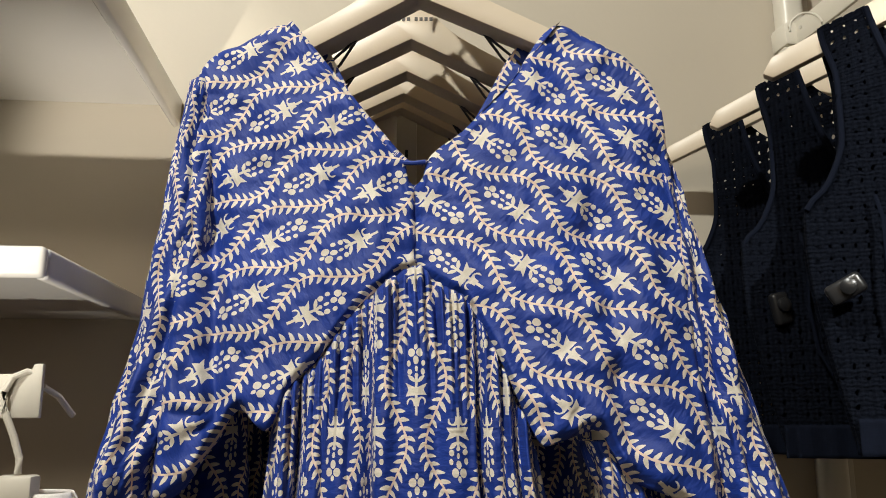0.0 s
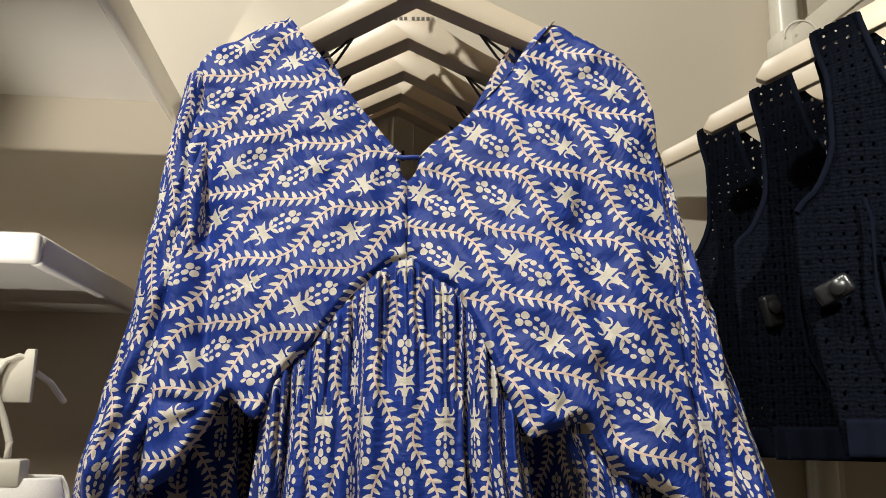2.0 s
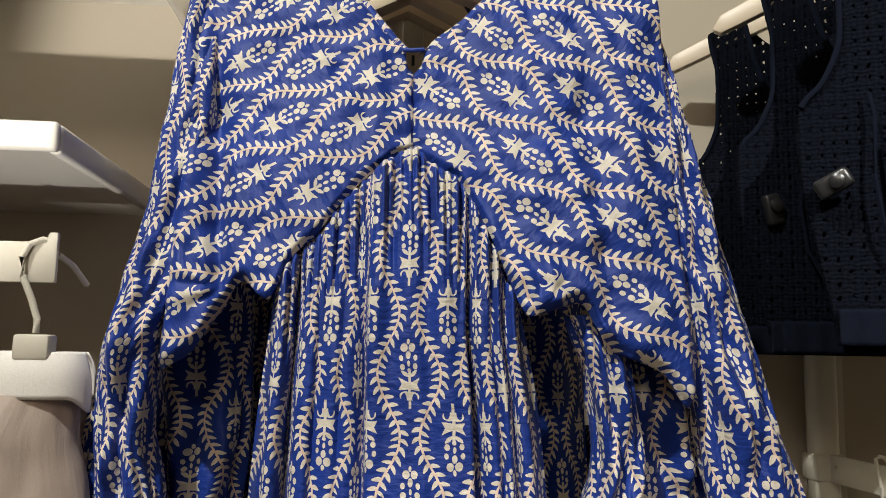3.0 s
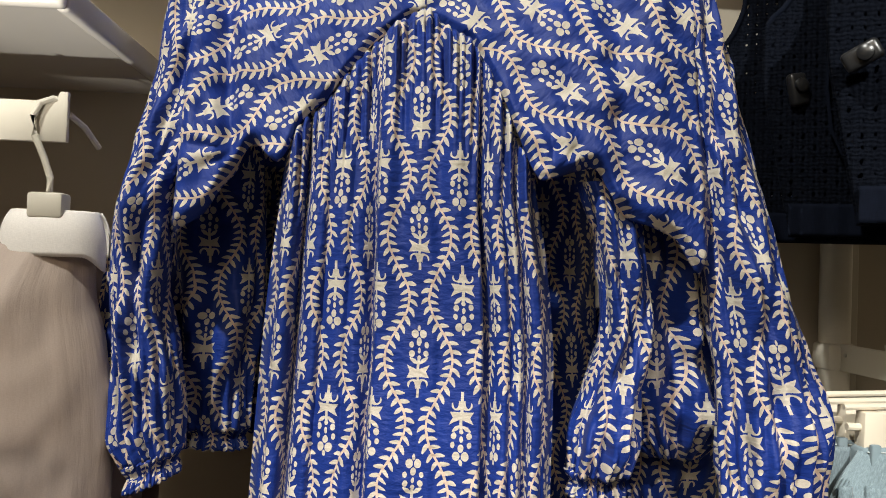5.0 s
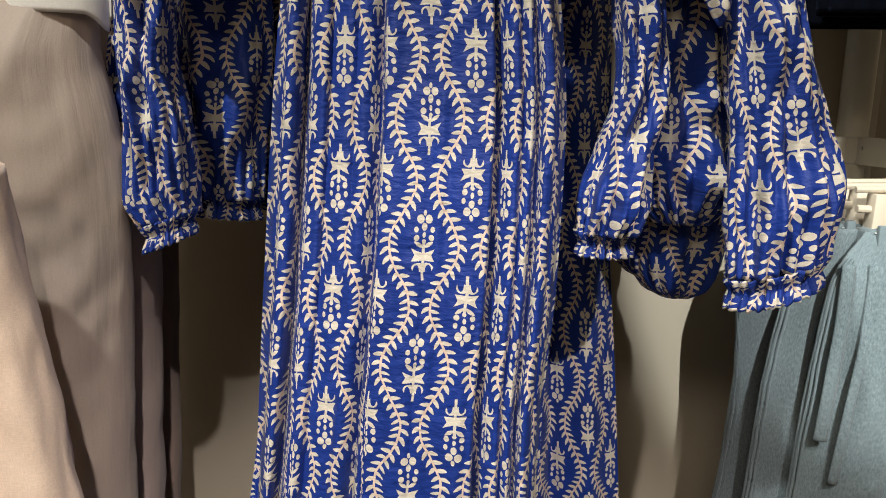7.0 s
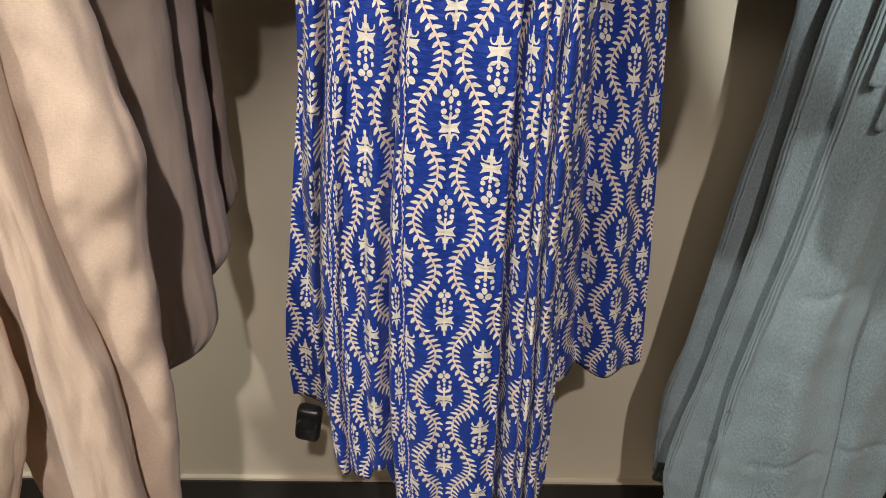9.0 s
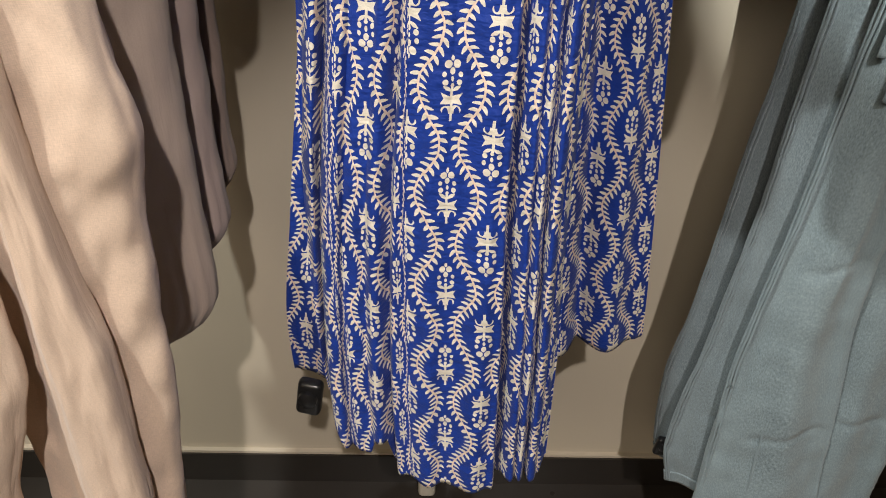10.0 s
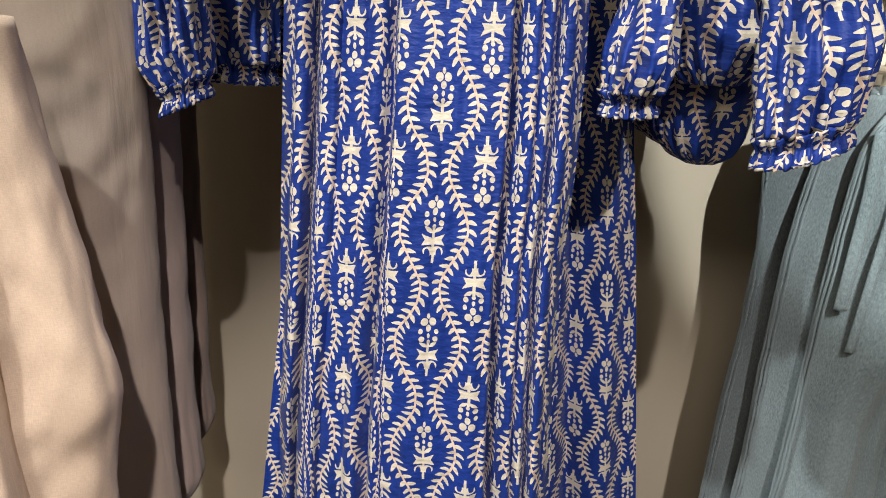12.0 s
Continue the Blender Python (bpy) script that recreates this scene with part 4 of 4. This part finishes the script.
def vest(name, label, center, yaw, seed, button=True, cord=True):
    vs = thing(name, label, "knit vest", "navy vests")
    vs.matrix_world = pose(center[0], center[1], center[2], 0, 0, yaw)
    outer = curve([(-0.470, 0.150), (-0.40, 0.164), (-0.26, 0.184), (-0.225, 0.182), (-0.200, 0.160), (-0.15, 0.143), (-0.08, 0.142), (-0.02, 0.150), (0.0, 0.152)])
    neck = curve([(-0.470, -0.004), (-0.30, -0.004), (-0.24, 0.010), (-0.17, 0.050), (-0.09, 0.085), (0.0, 0.103)])
    back = curve([(-0.470, -0.002), (-0.085, -0.002), (-0.075, 0.020), (-0.055, 0.060), (-0.03, 0.085), (0.0, 0.103)])

    def half(side, inner, depth, lift):
        def place(a, b):
            z = -0.470 + 0.470 * b
            w = inner(z) + (outer(z) - inner(z)) * a
            slope = 0.028 - 0.36 * w
            y = depth * (1 - 0.75 * ramp(z, -0.10, 0.0)) + 0.012 * bumpy(w * 6, seed + side, z * 5, 1.0) * ramp(-z, 0.02, 0.2)
            y += 0.010 * math.sin(14 * w + seed) * ramp(-z, 0.15, 0.45)
            return side * w, y, z + (slope - 0.012) * ramp(z, -0.16, 0.0) - 0.018 * (1 - ramp(z, -0.16, 0.0)), side * w, z
        return sheet(place, 36, 90)

    for side in (-1, 1):
        part("front_panel", half(side, neck, -0.022, 0), navy_knit, vs, "navy openwork knit front", 0.003)
        part("back_panel", half(side, back, 0.020, 0), navy_knit, vs, "navy openwork knit back", 0.003)

        def edge(side=side):
            pts = [(side * (outer(z) - 0.002), -0.022 * (1 - 0.75 * ramp(z, -0.10, 0.0)) - 0.002, z + (0.028 - 0.36 * outer(z) - 0.012) * ramp(z, -0.16, 0.0) - 0.018 * (1 - ramp(z, -0.16, 0.0))) for z in np.linspace(-0.225, -0.004, 24)]
            return rod(pts, 0.0032, 8)
        part("armhole_rib", edge(), navy_rib, vs, "ribbed armhole edge")
        pts = [(side * (neck(z) + 0.002), -0.022 * (1 - 0.75 * ramp(z, -0.10, 0.0)) - 0.003, z + (0.028 - 0.36 * neck(z) - 0.012) * ramp(z, -0.16, 0.0) - 0.018 * (1 - ramp(z, -0.16, 0.0))) for z in np.linspace(-0.30, -0.004, 26)]
        part("neck_rib", rod(pts, 0.0036, 8), navy_rib, vs, "ribbed neckline edge")

    def hem(front):
        def place(a, b):
            w = -0.152 + 0.304 * a
            return w, front - 0.004 + 0.0015 * math.sin(260 * w) + 0.010 * math.sin(14 * abs(w) + seed), -0.452 - 0.036 * b, w, b * 0.04
        return sheet(place, 160, 8)
    part("hem_rib", hem(-0.022), navy_rib, vs, "ribbed hem band", 0.003)
    part("hem_rib", hem(0.020), navy_rib, vs, "ribbed hem band", 0.003)
    if cord:
        part("tie_cord", rod([(-0.118, -0.030, -0.235), (-0.113, -0.036, -0.26), (-0.116, -0.036, -0.32), (-0.110, -0.036, -0.37), (-0.098, -0.036, -0.40), (-0.090, -0.034, -0.37), (-0.100, -0.034, -0.28)], 0.0022, 6), navy_rib, vs, "thin navy knitted tie cord")
    return vs


vest("knit_vest", "navy pointelle knit vest with ribbed edges on a hanger", (0.654, 0.788, 1.920), -28, 0.3)
vest("knit_vest", "navy pointelle knit vest with a black tag on a hanger", (0.654, 0.927, 1.912), -28, 1.7)
vest("knit_vest", "navy pointelle knit vest hanging next to the wall", (0.648, 1.071, 1.910), -26, 2.9, False, False)
for cx, cy, cz, yaw in ((0.654, 0.788, 1.920, -28), (0.654, 0.927, 1.912, -28), (0.648, 1.071, 1.910, -26)):
    hg = wood_hanger("vest_hanger", "cream painted flat wooden hanger holding a vest", "vest hangers", 0.200, 0.40, 0.034, 0.014, 0.110)
    hg.matrix_world = pose(cx, cy, cz - 0.008, 0, 0, yaw)

security_tag("security_tag", "round black security tag on a navy vest", (0.500, 0.824, 1.592), (10, 62, -28), 0.95)
security_tag("security_tag", "black security tag pinned to a navy vest", (0.510, 0.966, 1.590), (0, -12, 10))

# ---- jeans ----


def jeans(label, legs, material, band):
    """Jeans seen edge on: legs as flattened tubes with side seams, hems, a waistband and loops."""
    ob = thing("jeans", label, "jeans", "jeans on clips")
    for rows, seed in legs:
        rows = [(z, a, b, y, e * 0.55) for z, a, b, y, e in rows]
        leg = part("leg", leg_tube(rows, seed), material, ob, "", 0.0016)
        rs = sorted(rows)
        fl, fr, fy, fd = (curve([(r[0], r[i]) for r in rs]) for i in (1, 2, 3, 4))
        zs = np.linspace(rs[0][0] + 0.004, rs[-1][0] - 0.03, 160)
        for off in (0.07, 0.12, 0.42):
            ang = math.pi * off
            pts = [((fl(z) + fr(z)) / 2 - (fr(z) - fl(z)) / 2 * math.cos(ang), fy(z) - fd(z) * math.sin(ang) * 1.02 - 0.0015, z) for z in zs]
            part("side_seam", rod([(px, py - 0.0008 * math.sin(900 * pz), pz) for px, py, pz in pts], 0.0019, 6), material, leg, "raised denim side seam")
        z = rs[0][0]
        hem_rows = [(z - 0.003, fl(z) - 0.0015, fr(z) + 0.0015, fy(z), fd(z) + 0.0015), (z + 0.022, fl(z + 0.022) - 0.0015, fr(z + 0.022) + 0.0015, fy(z), fd(z + 0.022) + 0.0015)]
        part("hem", leg_tube(hem_rows, seed, 6), material, leg, "stitched hem band", 0.002)
    x0, x1, y, z = band
    wb = part("waistband", box(x1 - x0, 0.030, 0.036, ((x0 + x1) / 2, y, z), 0.007, 3), material, ob, "folded denim waistband")
    for i in range(4):
        x = x0 + 0.012 + i * (x1 - x0 - 0.024) / 3
        part("belt_loop", box(0.011, 0.007, 0.050, (x, y - 0.018, z - 0.003), 0.0018, 2), material, wb, "stitched belt loop")
    for dz in (-0.013, 0.013):
        part("stitching", rod([(x0 + 0.004, y - 0.0158, z + dz), (x1 - 0.004, y - 0.0158, z + dz)], 0.0009, 5), thread, wb, "pale stitching line")
    return ob


front_jeans = jeans("light blue washed denim jeans held by clips", [
    ([(1.185, 0.585, 0.665, 0.955, 0.026), (1.12, 0.545, 0.700, 0.948, 0.034), (1.00, 0.530, 0.700, 0.942, 0.036), (0.90, 0.522, 0.680, 0.940, 0.036), (0.78, 0.518, 0.640, 0.940, 0.032), (0.60, 0.502, 0.642, 0.940, 0.030), (0.45, 0.492, 0.662, 0.940, 0.028), (0.12, 0.496, 0.708, 0.940, 0.028)], 0.6),
    ([(1.185, 0.640, 0.740, 0.965, 0.026), (1.05, 0.620, 0.780, 0.960, 0.034), (0.70, 0.625, 0.800, 0.975, 0.034), (0.12, 0.660, 0.820, 0.985, 0.032)], 2.6),
], blue_denim, (0.586, 0.745, 0.962, 1.172))
def denim_strip(points, width, name, label):
    """A flat sewn strip that follows points, with two rows of stitches."""
    def place(a, b):
        f = a * (len(points) - 1)
        i = min(len(points) - 2, int(f))
        p = Vector(points[i]).lerp(Vector(points[i + 1]), f - i)
        return p.x + width * (b - 0.5), p.y - 0.003 * math.sin(math.pi * b), p.z - 0.1 * width * (b - 0.5), b * width, p.z
    return part(name, sheet(place, 40, 8), blue_denim, front_jeans, label, 0.003)


denim_strip([(0.560, 0.9370, 1.150), (0.553, 0.9250, 1.08), (0.545, 0.9190, 1.01), (0.540, 0.9170, 0.950)], 0.015, "pocket_welt", "narrow stitched denim pocket edge")
denim_strip([(0.588, 0.9350, 1.150), (0.578, 0.9190, 1.06), (0.566, 0.9130, 0.98), (0.558, 0.9130, 0.900)], 0.010, "front_seam", "raised stitched denim seam")
denim_strip([(0.618, 0.9330, 1.150), (0.612, 0.9170, 1.08), (0.607, 0.9130, 1.02)], 0.022, "pocket_flap", "short stitched denim pocket strip")


jeans("washed denim jeans behind the front pair, shade put into their colour", [
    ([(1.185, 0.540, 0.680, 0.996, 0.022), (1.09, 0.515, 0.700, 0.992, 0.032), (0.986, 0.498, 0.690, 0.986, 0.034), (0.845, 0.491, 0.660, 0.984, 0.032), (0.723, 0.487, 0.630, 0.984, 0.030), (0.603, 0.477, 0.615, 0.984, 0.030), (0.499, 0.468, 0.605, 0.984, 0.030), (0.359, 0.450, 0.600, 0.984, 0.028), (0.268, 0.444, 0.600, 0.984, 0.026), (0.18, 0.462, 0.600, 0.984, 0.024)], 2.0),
], shade_denim, (0.570, 0.755, 1.000, 1.172))
jeans("washed denim jeans near the wall, deeper shade put into their colour", [
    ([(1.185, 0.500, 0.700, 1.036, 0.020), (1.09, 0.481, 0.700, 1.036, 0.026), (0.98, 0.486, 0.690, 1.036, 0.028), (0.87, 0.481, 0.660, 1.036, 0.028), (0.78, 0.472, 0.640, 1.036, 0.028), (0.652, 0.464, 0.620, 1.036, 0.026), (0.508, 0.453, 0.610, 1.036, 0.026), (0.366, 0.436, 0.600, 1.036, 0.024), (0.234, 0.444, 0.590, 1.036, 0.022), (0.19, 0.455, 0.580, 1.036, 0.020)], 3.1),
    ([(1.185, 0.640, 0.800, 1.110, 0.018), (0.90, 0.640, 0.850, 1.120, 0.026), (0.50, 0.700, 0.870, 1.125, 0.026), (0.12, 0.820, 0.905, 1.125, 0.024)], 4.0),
], deep_shade_denim, (0.540, 0.760, 1.050, 1.172))
for y in (0.962, 1.000, 1.050):
    clip_hanger("clip_hanger", "cream plastic clip hanger holding jeans", 0.575, 0.790, y, 1.210, "clip hangers", 1.292)
security_tag("security_tag", "black security tag at the hem of the rear jeans", (0.455, 1.018, 0.222), (0, 10, 0))
